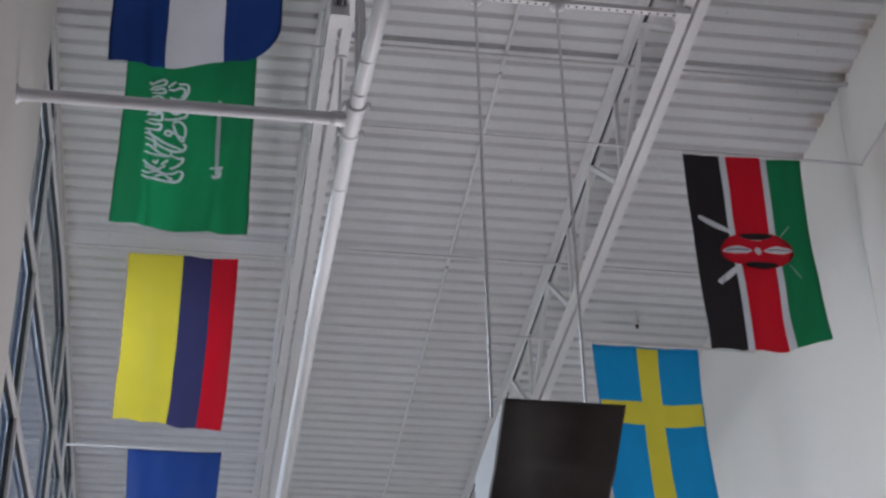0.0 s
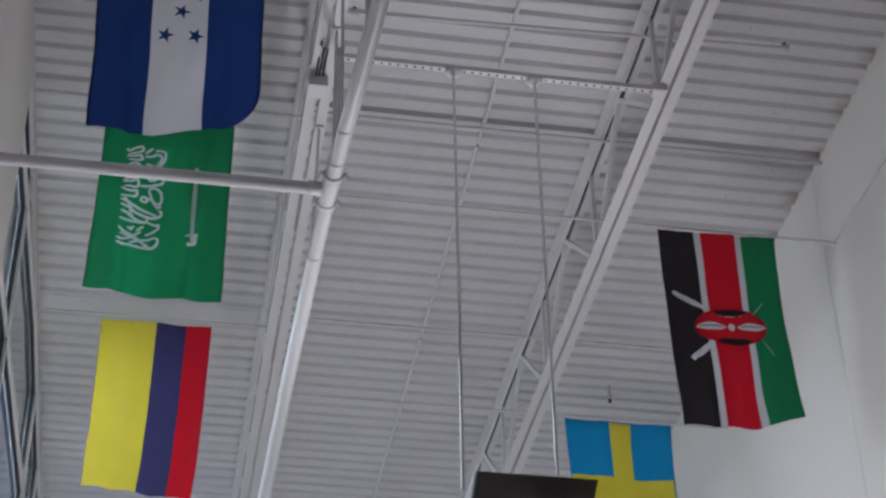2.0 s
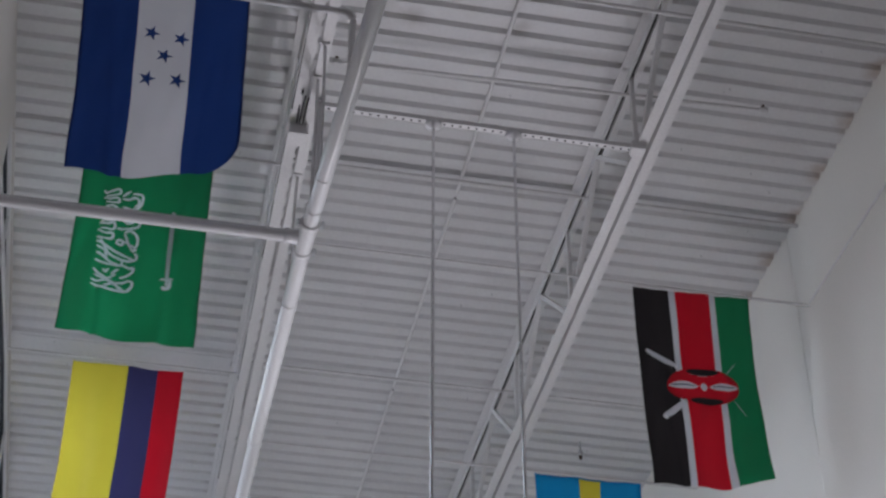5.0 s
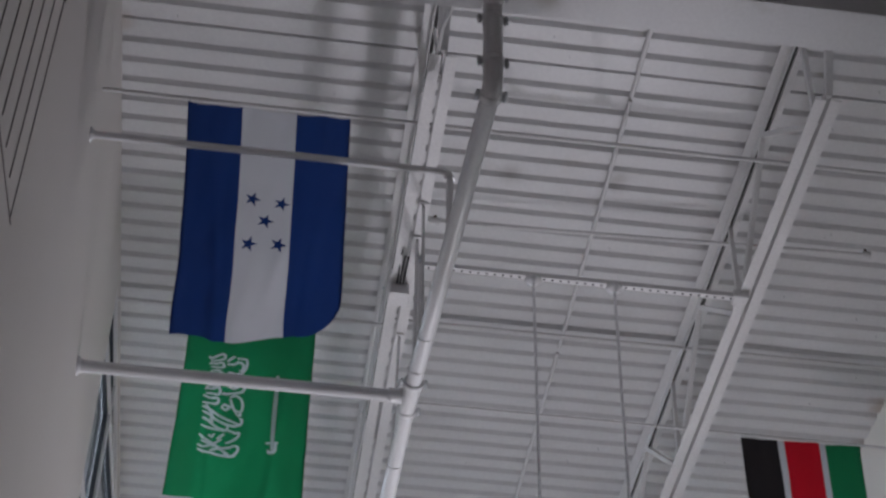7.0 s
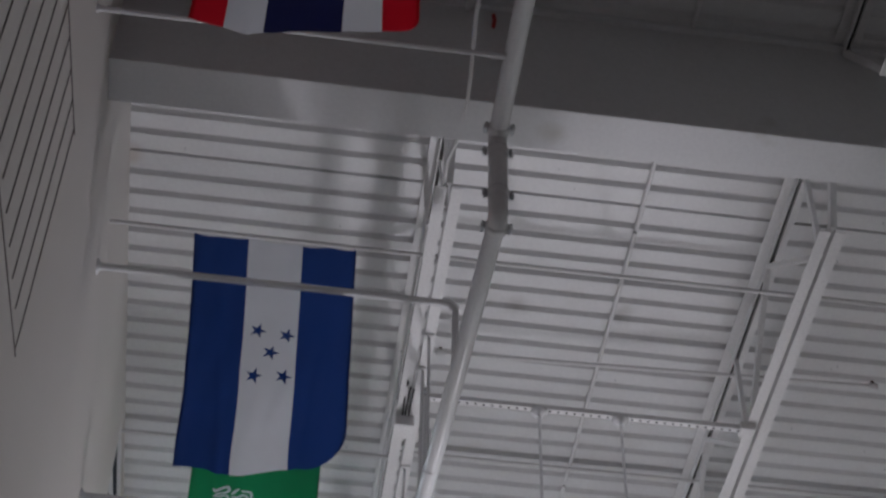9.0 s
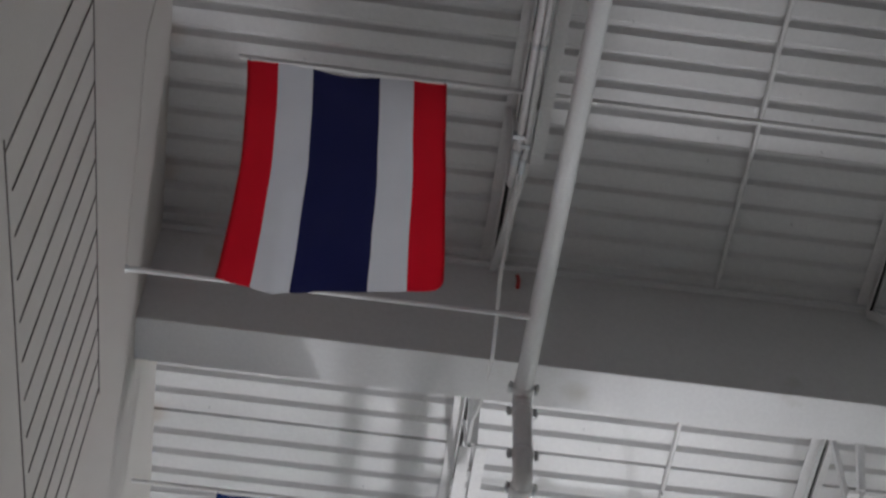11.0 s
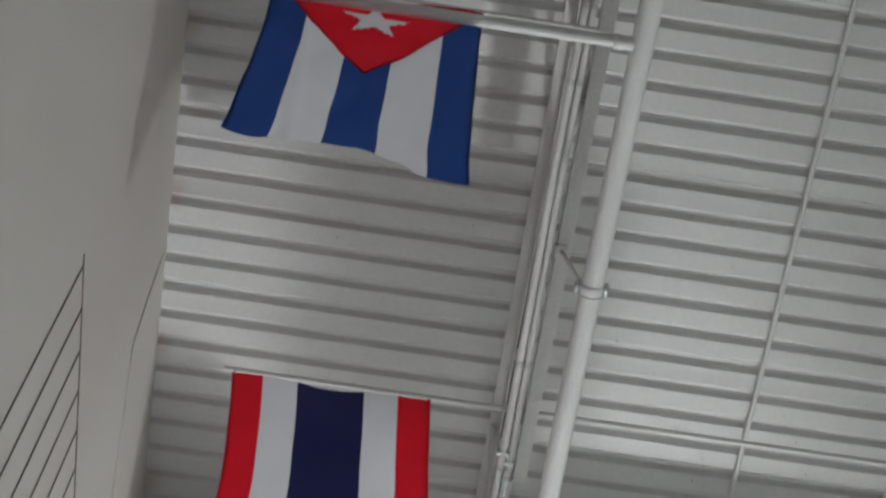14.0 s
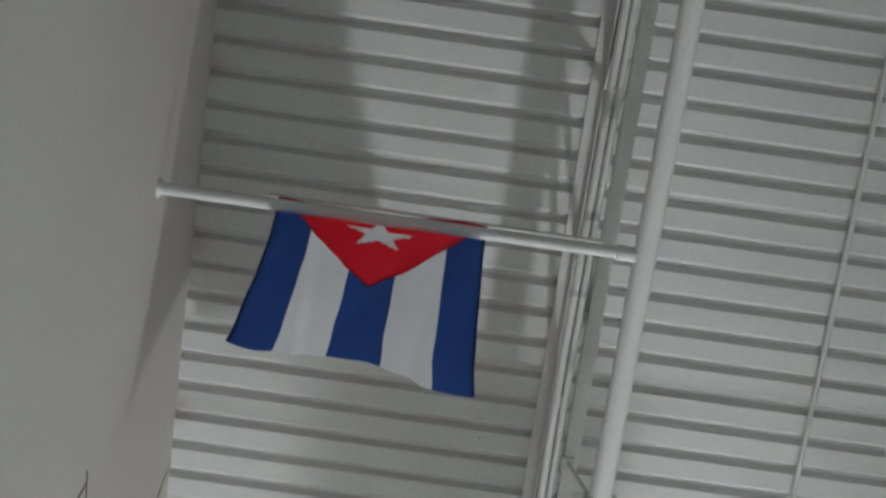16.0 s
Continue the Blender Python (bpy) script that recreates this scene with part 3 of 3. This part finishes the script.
for x in HX:
    c = thing("hanging_cable", (x, SY, SZ), "taut steel cable below a clear round hook cap", "cable", "hood cables")
    part("cap", lathe(bmesh.new(), (x, SY, SZ - 0.004), (x, SY, SZ - 0.05), [(0, 0.05), (0.15, 0.054), (0.5, 0.05), (0.85, 0.03), (1, 0.012)], 20), PIPE, c)
    part("wire", tube(bmesh.new(), [(x, SY, SZ - 0.05), (x + 0.002, SY, 6.0), (x, SY, 4.585)], 0.0095, 10), CABLE, c)
hood = thing("hanging_hood", (1.95, 8.4, 4.1), "dark brown curved hood with a pale side, hung on cables", "hood")
hp = [(8.03, 4.58)] + [(8.03 + 0.33 * k, 4.575 - 0.235 * k ** 1.06) for k in (0.03, 0.3, 0.6, 0.85, 1.0)]
hp += [(8.36 + 0.30 * math.sin(a), 4.34 - 0.13 + 0.13 * math.cos(a) - 0.10 * math.sin(a)) for a in [k * math.pi / 20 for k in range(2, 11)]]
hp += [(8.95, 4.10), (8.95, 4.58)]
bm = extrude_x(bmesh.new(), hp, 1.636, 2.275)
for f in bm.faces:
    f.smooth = len(f.verts) == 4 and 8.04 < f.calc_center_median().y < 8.8
part("shell", bm, BROWN, hood)
for x in (1.624, 2.275):
    part("side_panel", extrude_x(bmesh.new(), hp, x, x + 0.012), PALE if x < 2 else BROWN, hood, "pale grey side panel" if x < 2 else "dark brown side panel")

part("lamp_tray", box(bmesh.new(), 1.62, 2.38, 8.954, 10.1, 3.80, 3.90, 0.01), BROWN, hood)

# thin cable down the west wall to the thin branch pipe
pts = [(XW + 0.006, y, z) for y, z in ((4.02, 8.49), (4.06, 8.0), (4.14, 7.58), (4.30, 7.52), (4.65, 7.44), (5.0, 7.22), (5.22, 7.20))]
tagged(link_mesh("wall_cable", tube(bmesh.new(), pts, 0.0032, 8), PLASTER), "thin white cable fixed down the plaster wall", "cable")
# joint of the east wall's boards
tagged(link_mesh("trim", box(bmesh.new(), XE - 0.002, XE + 0.01, 9.976, 9.980, FLOOR_Z, DECK_Z - 0.01), PLASTER_E), "thin upright joint strip in the white wall", "trim", kind="structure")
tagged(link_mesh("closure_strip", box(bmesh.new(), XW, 0.70, 12.47, 12.66, DECK_Z - 0.006, DECK_Z - 0.001), DECK), "flat white closure strip over a deck flute", "strip")
# tips of the deck's screws
bm = bmesh.new()
rnd = random.Random(11)
for k in range(110):
    n = rnd.randrange(-20, 60)
    x = rnd.choice((rnd.uniform(1.2, 2.8), rnd.uniform(-0.9, 0.5), rnd.uniform(3.2, 4.5)))
    y = PHASE + n * PITCH + 0.083 + rnd.uniform(-0.02, 0.03)
    if GIR_Y0 - 0.1 < y < GIR_Y1 + 0.1:
        continue
    lathe(bm, (x, y, DECK_Z + 0.003), (x + rnd.uniform(-0.004, 0.004), y, DECK_Z - rnd.uniform(0.012, 0.035)), [(0, 0.004), (0.8, 0.0035), (1, 0.001)], 6)
tagged(link_mesh("deck_screws", bm, CABLE), "screw tips poking through the white deck", "screws", kind="stuff")
cd = thing("end_bolt", (3.92, 13.18, 8.4), "rusty bolt hanging from the deck", "bolt")
part("shank", lathe(bmesh.new(), (3.92, 13.18, 8.315), (3.92, 13.18, 8.36), [(0, 0.013), (0.7, 0.015), (1, 0.010)], 10), RUST, cd)
part("end_fitting", lathe(bmesh.new(), (3.92, 13.18, 8.35), (3.92, 13.18, DECK_Z), [(0, 0.024), (0.3, 0.024), (0.35, 0.010), (1, 0.010)], 12), DECK, cd)

# thin cable along the east wall, from the rod's end
pts = [(XE - 0.008, 9.74 - 0.2 * k, 7.69 - 0.004 * k) for k in range(40)]
tagged(link_mesh("wall_cable", tube(bmesh.new(), pts, 0.008, 8), STEEL), "thin white cable fixed along the wall", "cable")
# red ribbon end on the girder
bm = bmesh.new()
tube(bm, [(0.943, 5.84, 8.38), (0.948, 5.835, 8.32), (0.94, 5.83, 8.25)], 0.012, 8)
tagged(link_mesh("red_ribbon", bm, REDTAG), "small red ribbon end stuck on the girder", "ribbon")

# ---- flags ----


def star_pts(cx, cy, r, turn=0.0, inner=0.382):
    return [(cx + (r if k % 2 == 0 else r * inner) * math.sin(turn + k * math.pi / 5), cy + (r if k % 2 == 0 else r * inner) * math.cos(turn + k * math.pi / 5)) for k in range(10)]


class Cloth:
    """A hanging cloth between four corners (u across, v down, both 0 to 1), with soft folds."""

    def __init__(self, tl, tr, bl, br, folds, depth, seed, sag=0.012, curl=0.0, bow=0.0, waist=0.0, waist_r=0.0):
        self.c = [Vector(p) for p in (tl, tr, bl, br)]
        self.waist, self.waist_r = waist, waist_r
        self.folds, self.depth, self.seed, self.sag, self.curl, self.bow = folds, depth, seed, sag, curl, bow
        self.cuts, self.strokes, self.round = [], [], 0.0
        self.w = (self.c[1] - self.c[0]).length
        self.l = (self.c[2] - self.c[0]).length

    def at(self, u, v, lift=0.0):
        tl, tr, bl, br = self.c
        a, b = u - 1 + self.round, (v - 1) * self.l / self.w + self.round
        if self.round and a > 0 and b > 0:
            # the free lower corner is cut round
            k = max(a, b) / math.hypot(a, b)
            u, v = 1 - self.round + a * k, 1 + (b * k - self.round) * self.w / self.l
        p = tl.lerp(tr, u).lerp(bl.lerp(br, u), v)
        k = self.depth * (0.25 + 0.75 * v)
        p.y += k * math.sin(2 * math.pi * (self.folds * u + 0.35 * v) + self.seed) + 0.5 * k * math.sin(2 * math.pi * (2.3 * self.folds * u - 0.6 * v) + 2 * self.seed)
        p.y += 0.02 * noise.noise((u * 3, v * 4, self.seed)) + 0.010 * noise.noise((u * 9 + v * 3, v * 4, self.seed + 3)) - lift
        p.y += 0.012 * math.exp(-((u - 0.16 - 0.10 * v) / 0.03) ** 2) * v - 0.010 * math.exp(-((u - 0.86 + 0.14 * v) / 0.035) ** 2) * v
        p.z -= self.sag * math.sin(math.pi * u) ** 0.8 * (1 - v) + self.bow * math.sin(math.pi * u) * v ** 2
        p.x += 0.012 * noise.noise((u * 2, v * 5, self.seed + 7)) * v
        p.x += (self.waist * (1 - u) + self.waist_r * u) * math.sin(math.pi * v)
        if self.curl:
            p.y += self.curl * max(0, v - 0.8) ** 2 * 8 * u
        return p

    def inside(self, u, v):
        """True where an emblem lies, a little inside its edge; there the cloth is left open behind it."""
        hit = np.zeros(u.shape, bool)
        for poly in self.cuts:
            p = np.array(poly)
            p = p.mean(0) + (p - p.mean(0)) * 0.95
            odd = np.zeros(u.shape, bool)
            for (ua, va), (ub, vb) in zip(p, np.roll(p, -1, 0)):
                if va != vb:
                    odd ^= ((va > v) != (vb > v)) & (u < (ub - ua) * (v - va) / (vb - va) + ua)
            hit |= odd
        for pts, r in self.strokes:
            for pu, pv in pts:
                hit |= ((u - pu) * self.w) ** 2 + ((v - pv) * self.l) ** 2 < r * r
        return hit

    def sheet(self, cols, rows=36, across=26, band=None):
        """A grid whose columns keep to the stripes: cols is a list of (share of the width, material number); band: a strip of v across."""
        bm = bmesh.new()
        us, mats, u = [0.0], [], 0.0
        for share, m in cols:
            n = max(2, round(share * across))
            for k in range(n):
                us.append(u + share * (k + 1) / n)
                mats.append(m)
            u += share
        vs = [r / rows for r in range(rows + 1)]
        if band:
            vs = [band[0] * r / 14 for r in range(14)] + [band[0] + (band[1] - band[0]) * r / 6 for r in range(6)] + [band[1] + (1 - band[1]) * r / 20 for r in range(21)]
        uc, vc = np.meshgrid((np.array(us[1:]) + us[:-1]) / 2, (np.array(vs[1:]) + vs[:-1]) / 2)
        gone = self.inside(uc, vc)
        grid = [[bm.verts.new(self.at(u, v)) for u in us] for v in vs]
        for r in range(len(vs) - 1):
            strip = band and band[0] - 1e-6 <= vs[r] < band[1] - 1e-6
            for k, m in enumerate(mats):
                if not gone[r, k]:
                    f = bm.faces.new((grid[r][k], grid[r + 1][k], grid[r + 1][k + 1], grid[r][k + 1]))
                    f.material_index, f.smooth = 1 if strip else m, True
        bmesh.ops.delete(bm, geom=[v for v in bm.verts if not v.link_faces], context="VERTS")
        return bm

    def patch(self, outline, lift=0.004, inner=None, cut=True):
        """A flat emblem in cloth shares, laid on the cloth, fanned from its middle."""
        bm = bmesh.new()
        if cut:
            self.cuts.append(outline)
        cu, cv = inner or (sum(p[0] for p in outline) / len(outline), sum(p[1] for p in outline) / len(outline))
        rings = []
        for s in (0.0, 0.5, 1.0):
            rings.append([bm.verts.new(self.at(cu + (u - cu) * s, cv + (v - cv) * s, lift)) for u, v in outline] if s else [bm.verts.new(self.at(cu, cv, lift))])
        n = len(outline)
        for k in range(n):
            bm.faces.new((rings[0][0], rings[1][k], rings[1][(k + 1) % n]))
            bm.faces.new((rings[1][k], rings[2][k], rings[2][(k + 1) % n], rings[1][(k + 1) % n]))
        return bm

    def region(self, u0, v0, v1, half, holes, lift=0.004, rows=40, across=60):
        """An emblem of cloth, half(s) wide to both sides of u0 at the share s of its height, open behind smaller emblems on it."""
        keep, self.cuts = self.cuts, list(holes)
        bm = bmesh.new()
        vs = [v0 + (v1 - v0) * r / rows for r in range(rows + 1)]
        hs = [half(r / rows) for r in range(rows + 1)]
        g = [[bm.verts.new(self.at(u0 + h * (2 * k / across - 1), v, lift)) for k in range(across + 1)] for v, h in zip(vs, hs)]
        for r in range(rows):
            h = (hs[r] + hs[r + 1]) / 2
            gone = self.inside(u0 + h * (2 * (np.arange(across) + 0.5) / across - 1), np.full(across, (vs[r] + vs[r + 1]) / 2))
            for k in range(across):
                if not gone[k]:
                    bm.faces.new((g[r][k], g[r + 1][k], g[r + 1][k + 1], g[r][k + 1])).smooth = True
        bmesh.ops.remove_doubles(bm, verts=bm.verts, dist=1e-5)
        bmesh.ops.delete(bm, geom=[v for v in bm.verts if not v.link_faces], context="VERTS")
        self.cuts = keep
        return bm

    def ribbon(self, pts, w, lift=0.004, cut=False):
        """A brush stroke through points of cloth shares, thinner at its ends, w in metres."""
        bm = bmesh.new()
        fine = []
        for i in range(len(pts) - 1):
            p0, p1, p2, p3 = pts[max(i - 1, 0)], pts[i], pts[i + 1], pts[min(i + 2, len(pts) - 1)]
            for s in (0, 0.25, 0.5, 0.75):
                fine.append(tuple(0.5 * ((2 * b) + (c - a) * s + (2 * a - 5 * b + 4 * c - d) * s * s + (3 * b - a - 3 * c + d) * s ** 3) for a, b, c, d in zip(p0, p1, p2, p3)))
        fine.append(pts[-1])
        if cut:
            self.strokes.append((fine, w * 0.38))
        last = None
        n = len(fine) - 1
        for k, (u, v) in enumerate(fine):
            a, b = fine[max(k - 1, 0)], fine[min(k + 1, n)]
            du, dv = (b[0] - a[0]) * self.w, (b[1] - a[1]) * self.l
            d = math.hypot(du, dv) or 1
            h = w / 2 * (0.45 + 0.55 * math.sin(math.pi * (0.12 + 0.80 * k / n)))
            pair = [bm.verts.new(self.at(u + s * h * dv / d / self.w, v - s * h * du / d / self.l, lift)) for s in (-1, 1)]
            if last:
                bm.faces.new((last[0], last[1], pair[1], pair[0]))
            last = pair
        return bm


def flag(cl, label, hem_mat=None):
    f = thing("flag", cl.c[0].lerp(cl.c[1], 0.5), label, "flag", "hanging flags")
    hem = [cl.at(k / 16, 0.0) for k in range(17)]
    if hem_mat:
        part("top_hem", tube(bmesh.new(), hem, 0.007, 8), hem_mat, f, "rolled top hem")
    for u in (0.012, 0.988):
        p = cl.at(u, 0.0)
        part("tie", tube(bmesh.new(), [p, p + Vector((0, 0, 0.02)), p + Vector((0, 0.006, 0.045))], 0.004, 6), C_WHITE, f)
    return f


def finish(f, cl, cols, mats, **grid):
    """The cloth itself, last, open behind its emblems, and its doubled side hems."""
    part("sheet", cl.sheet(cols, **grid), mats, f)
    for u0, u1, m in ((0.0, 0.014, cols[0][1]), (0.986, 1.0, cols[-1][1])):
        bm = bmesh.new()
        rows = [[bm.verts.new(cl.at(u, v / 60, 0.003)) for u in (u0, u1)] for v in range(61)]
        for a, b in zip(rows, rows[1:]):
            bm.faces.new((a[0], b[0], b[1], a[1])).smooth = True
        part("side_hem", bm, mats[m], f)


# yellow, blue and red
cl = Cloth((-0.591, 12.42, 8.265), (0.312, 12.415, 8.265), (-0.612, 12.64, 6.82), (0.257, 12.66, 6.77), 1.2, 0.022, 0.4, waist=0.012, waist_r=0.01)
f = flag(cl, "yellow, blue and red striped flag hung lengthwise")
finish(f, cl, [(0.5, 0), (0.27, 1), (0.23, 2)], [C_YELL, C_NAVY, C_RED])

# plain blue far flag
cl = Cloth((-0.557, 15.12, 7.85), (0.319, 15.12, 7.85), (-0.50, 15.2, 6.4), (0.24, 15.2, 6.4), 1.4, 0.03, 1.3)
f = flag(cl, "plain blue flag hung behind the others", C_BLUE)
finish(f, cl, [(1.0, 0)], [C_BLUE])

# green with white script and sword
cl = Cloth((-0.60, 9.75, 8.32), (0.30, 9.75, 8.32), (-0.62, 9.78, 6.735), (0.292, 9.78, 6.69), 1.1, 0.022, 2.2, bow=0.0, waist=0.012)
gf = flag(cl, "green flag with white script and a sword", C_GREEN)
TOP, LEN = 8.32, 1.61


def stroke(*pts, w=0.020):
    """One pen stroke; points in hundredths of the script's block, across and down."""
    pts = [(0.119 + 0.00365 * a + 0.00078 * b, 0.235 - 0.00023 * a + 0.00548 * b) for a, b in pts]
    part("script_stroke", cl.ribbon(pts, w, cut=True), C_WHITE, gf, "white script stroke")


# teeth and loops of the upper lines
stroke((19, 4), (24, 6), (38, 3), (50, 2), (52, 6), (42, 8), (24, 9))
stroke((20, 11), (32, 12), (46, 11), (50, 15), (40, 16), (24, 15))
stroke((22, 20), (36, 19), (46, 22), (38, 25), (20, 24))
stroke((58, 9), (72, 4))
stroke((80, 6), (96, 6), (99, 9), (96, 15), (88, 20), (78, 21))
stroke((58, 12), (72, 12), (80, 10), (90, 11), (90, 16), (84, 18))
stroke((60, 20), (74, 22), (84, 26), (70, 28))
stroke((18, 29), (28, 27), (38, 29), (40, 33), (28, 34), (16, 34))
stroke((12, 36), (28, 37), (40, 35), (42, 40), (34, 42), (16, 41))
stroke((10, 43), (24, 46), (38, 45), (38, 49), (28, 51), (8, 50))
# the looped letters beside them
stroke((48, 40), (68, 40), (88, 38), (94, 34), (90, 31))
stroke((58, 32), (68, 35), (78, 34), (80, 31), (70, 30))
stroke((46, 53), (56, 55), (60, 52), (52, 50), (46, 52))
stroke((60, 51), (84, 57), (90, 51), (86, 45), (76, 42), (64, 43))
stroke((64, 45), (70, 53), (78, 59))
stroke((84, 58), (86, 60), (80, 60))
# long slanting letters
stroke((8, 54), (28, 58), (52, 63), (80, 68), w=0.022)
stroke((8, 59), (20, 61), (40, 66), (68, 70), (86, 69), (90, 65), (86, 63), w=0.022)
stroke((8, 65), (16, 66), (36, 72), (56, 74), w=0.022)
stroke((6, 72), (28, 74), (56, 74), (60, 70))
stroke((14, 52), (22, 58), (30, 63))
stroke((24, 64), (28, 67))
# last line
stroke((22, 80), (28, 82), (32, 79))
stroke((40, 83), (52, 78))
stroke((62, 74), (76, 77), (84, 77), (82, 81), (68, 85), (58, 86))
stroke((4, 81), (16, 85), (40, 91), (64, 97), w=0.022)
stroke((8, 86), (28, 90), (44, 91), (60, 98))
stroke((2, 91), (12, 92), (28, 90), (48, 83))
stroke((2, 95), (16, 97), (40, 98), (68, 99), (80, 96), (84, 91), (78, 89), w=0.022)
stroke((28, 95), (44, 92), (64, 91), (74, 89))
part("sword", cl.ribbon([(0.735, (TOP - 7.82) / LEN), (0.737, (TOP - 7.6) / LEN), (0.742, (TOP - 7.4) / LEN), (0.748, (TOP - 7.2) / LEN)], 0.032, cut=True), C_WHITE, gf, "white sword blade")
part("sword_hilt", cl.ribbon([(0.70, (TOP - 7.235) / LEN), (0.75, (TOP - 7.245) / LEN), (0.785, (TOP - 7.25) / LEN)], 0.018, 0.006, cut=True), C_WHITE, gf)
part("sword_grip", cl.ribbon([(0.77, (TOP - 7.25) / LEN), (0.77, (TOP - 7.18) / LEN), (0.735, (TOP - 7.165) / LEN), (0.722, (TOP - 7.175) / LEN)], 0.026, 0.006, cut=True), C_WHITE, gf)
finish(gf, cl, [(1.0, 0)], [C_GREEN], rows=250, across=140)

# blue, white, blue with five stars
cl = Cloth((-0.63, 7.105, 7.645), (0.319, 7.105, 7.645), (-0.55, 7.355, 6.085), (0.345, 7.21, 6.09), 1.0, 0.022, 3.1, bow=0.035, waist=0.018)
cl.round = 0.20
hf = flag(cl, "blue and white flag with five blue stars")
for u, v in ((0.425, 0.42), (0.605, 0.425), (0.512, 0.51), (0.42, 0.605), (0.60, 0.605)):
    pts = [(u + x / cl.w, v + y / cl.l) for x, y in star_pts(0, 0, 0.052, math.pi / 2)]
    part("star", cl.patch(pts, inner=(u, v)), C_HOND, hf, "blue five-pointed star")
finish(hf, cl, [(0.335, 0), (0.335, 1), (0.33, 0)], [C_HOND, C_WHITE], rows=150, across=90)

# red, white, blue stripes
cl = Cloth((-0.636, 4.25, 7.645), (0.345, 4.245, 7.645), (-0.575, 4.445, 6.085), (0.388, 4.36, 6.045), 0.9, 0.018, 4.0, bow=0.03, waist=0.035)
cl.round = 0.07
f = flag(cl, "red, white and dark blue striped flag")
finish(f, cl, [(0.155, 0), (0.175, 1), (0.335, 2), (0.17, 1), (0.165, 0)], [C_RED, C_WHITE, C_THAI])

# blue and white stripes with a red triangle
cl = Cloth((-0.632, 2.23, 7.50), (0.292, 2.23, 7.50), (-0.643, 2.335, 6.02), (0.282, 2.43, 6.03), 1.2, 0.012, 5.2, bow=-0.012, waist=0.022, waist_r=-0.01)
cf = flag(cl, "blue and white striped flag with a red triangle and star", C_RED)
star = [(0.5 + x / cl.w, 0.175 + y / cl.l) for x, y in star_pts(0, 0, 0.16, math.pi)]
U0 = 0.485
part("triangle", cl.region(0.5, 0.003, 0.568, lambda s: U0 * (1 - s), [star]), C_RED, cf, "red cloth triangle")
cl.cuts = [[(0.5 - U0, 0.003), (0.5 + U0, 0.003), (0.5, 0.568)]]
part("star", cl.patch(star, 0.007, (0.5, 0.175), cut=False), C_WHITE, cf, "white five-pointed star")
finish(cf, cl, [(0.182, 0), (0.213, 1), (0.214, 0), (0.214, 1), (0.177, 0)], [C_CUBA, C_WHITE], rows=110, across=80)

# black, red, green with shield and spears
cl = Cloth((3.357, 9.745, 7.645), (4.224, 9.735, 7.655), (3.475, 9.99, 6.164), (4.339, 9.93, 6.276), 1.1, 0.028, 0.9, bow=0.05, waist=0.0, waist_r=-0.03)
kf = flag(cl, "black, red and green flag with a shield and spears")


def lens(u, v, a, b, power=1.1, n=28):
    return [(u + a * math.cos(2 * math.pi * k / n) / cl.w, v + b * (abs(math.sin(2 * math.pi * k / n)) ** power) * math.copysign(1, math.sin(2 * math.pi * k / n)) / cl.l) for k in range(n)]


U, V = 0.525, 0.508
part("spear", cl.ribbon([(U + 0.21, V - 0.074), (U + 0.26, V - 0.105), (U + 0.315, V - 0.138)], 0.007, 0.003), PALE, kf, "thin pale spear")
part("spear", cl.ribbon([(U + 0.25, V + 0.074), (U + 0.30, V + 0.112), (U + 0.34, V + 0.145)], 0.007, 0.003), PALE, kf, "thin pale spear")
part("spear_head", cl.ribbon([(U - 0.452, V - 0.185), (U - 0.335, V - 0.140), (U - 0.225, V - 0.102)], 0.040, 0.005, cut=True), C_WHITE, kf, "white leaf-shaped spear head")
part("spear_head", cl.ribbon([(U - 0.355, V + 0.147), (U - 0.28, V + 0.122), (U - 0.19, V + 0.088)], 0.049, 0.005, cut=True), C_WHITE, kf, "white leaf-shaped spear head")
marks = []
for s in (-1, 1):
    edge, mark = lens(U, V + s * 0.078, 0.125, 0.028), lens(U + s * 0.178, V, 0.113, 0.031, 1.7)
    marks += [edge, mark]
    part("shield_edge", cl.patch(edge, 0.009, cut=False), C_BLACK, kf, "black shield crescent")
    part("shield_mark", cl.patch(mark, 0.009, cut=False), C_WHITE, kf, "white shield mark")
    part("mark_line", cl.ribbon([(U + s * 0.08, V), (U + s * 0.19, V), (U + s * 0.28, V)], 0.009, 0.013), C_THAI, kf)
boss = lens(U, V, 0.026, 0.028)
part("shield_boss", cl.patch(boss, 0.009, cut=False), C_WHITE, kf)
part("shield", cl.region(U, V - 0.098, V + 0.098, lambda s: 0.315 * math.sqrt(max(0.0, 1 - (2 * s - 1) ** 2)) ** 0.9, marks + [boss], 0.006), C_RED, kf, "red pointed-oval shield")
cl.cuts.append(lens(U, V, 0.265, 0.14))
finish(kf, cl, [(0.30, 0), (0.055, 1), (0.295, 2), (0.055, 1), (0.295, 3)], [C_BLACK, C_WHITE, C_RED, C_GREEN], rows=130, across=80)

# blue with a yellow cross
cl = Cloth((3.288, 12.42, 7.645), (4.209, 12.42, 7.66), (3.405, 12.5, 6.12), (4.265, 12.5, 6.12), 1.0, 0.03, 2.7, waist=-0.01, waist_r=-0.03)
sf = flag(cl, "bright blue flag with a yellow cross", C_SKY)
finish(sf, cl, [(0.41, 0), (0.205, 1), (0.385, 0)], [C_SKY, C_YELL], band=(0.335, 0.468))
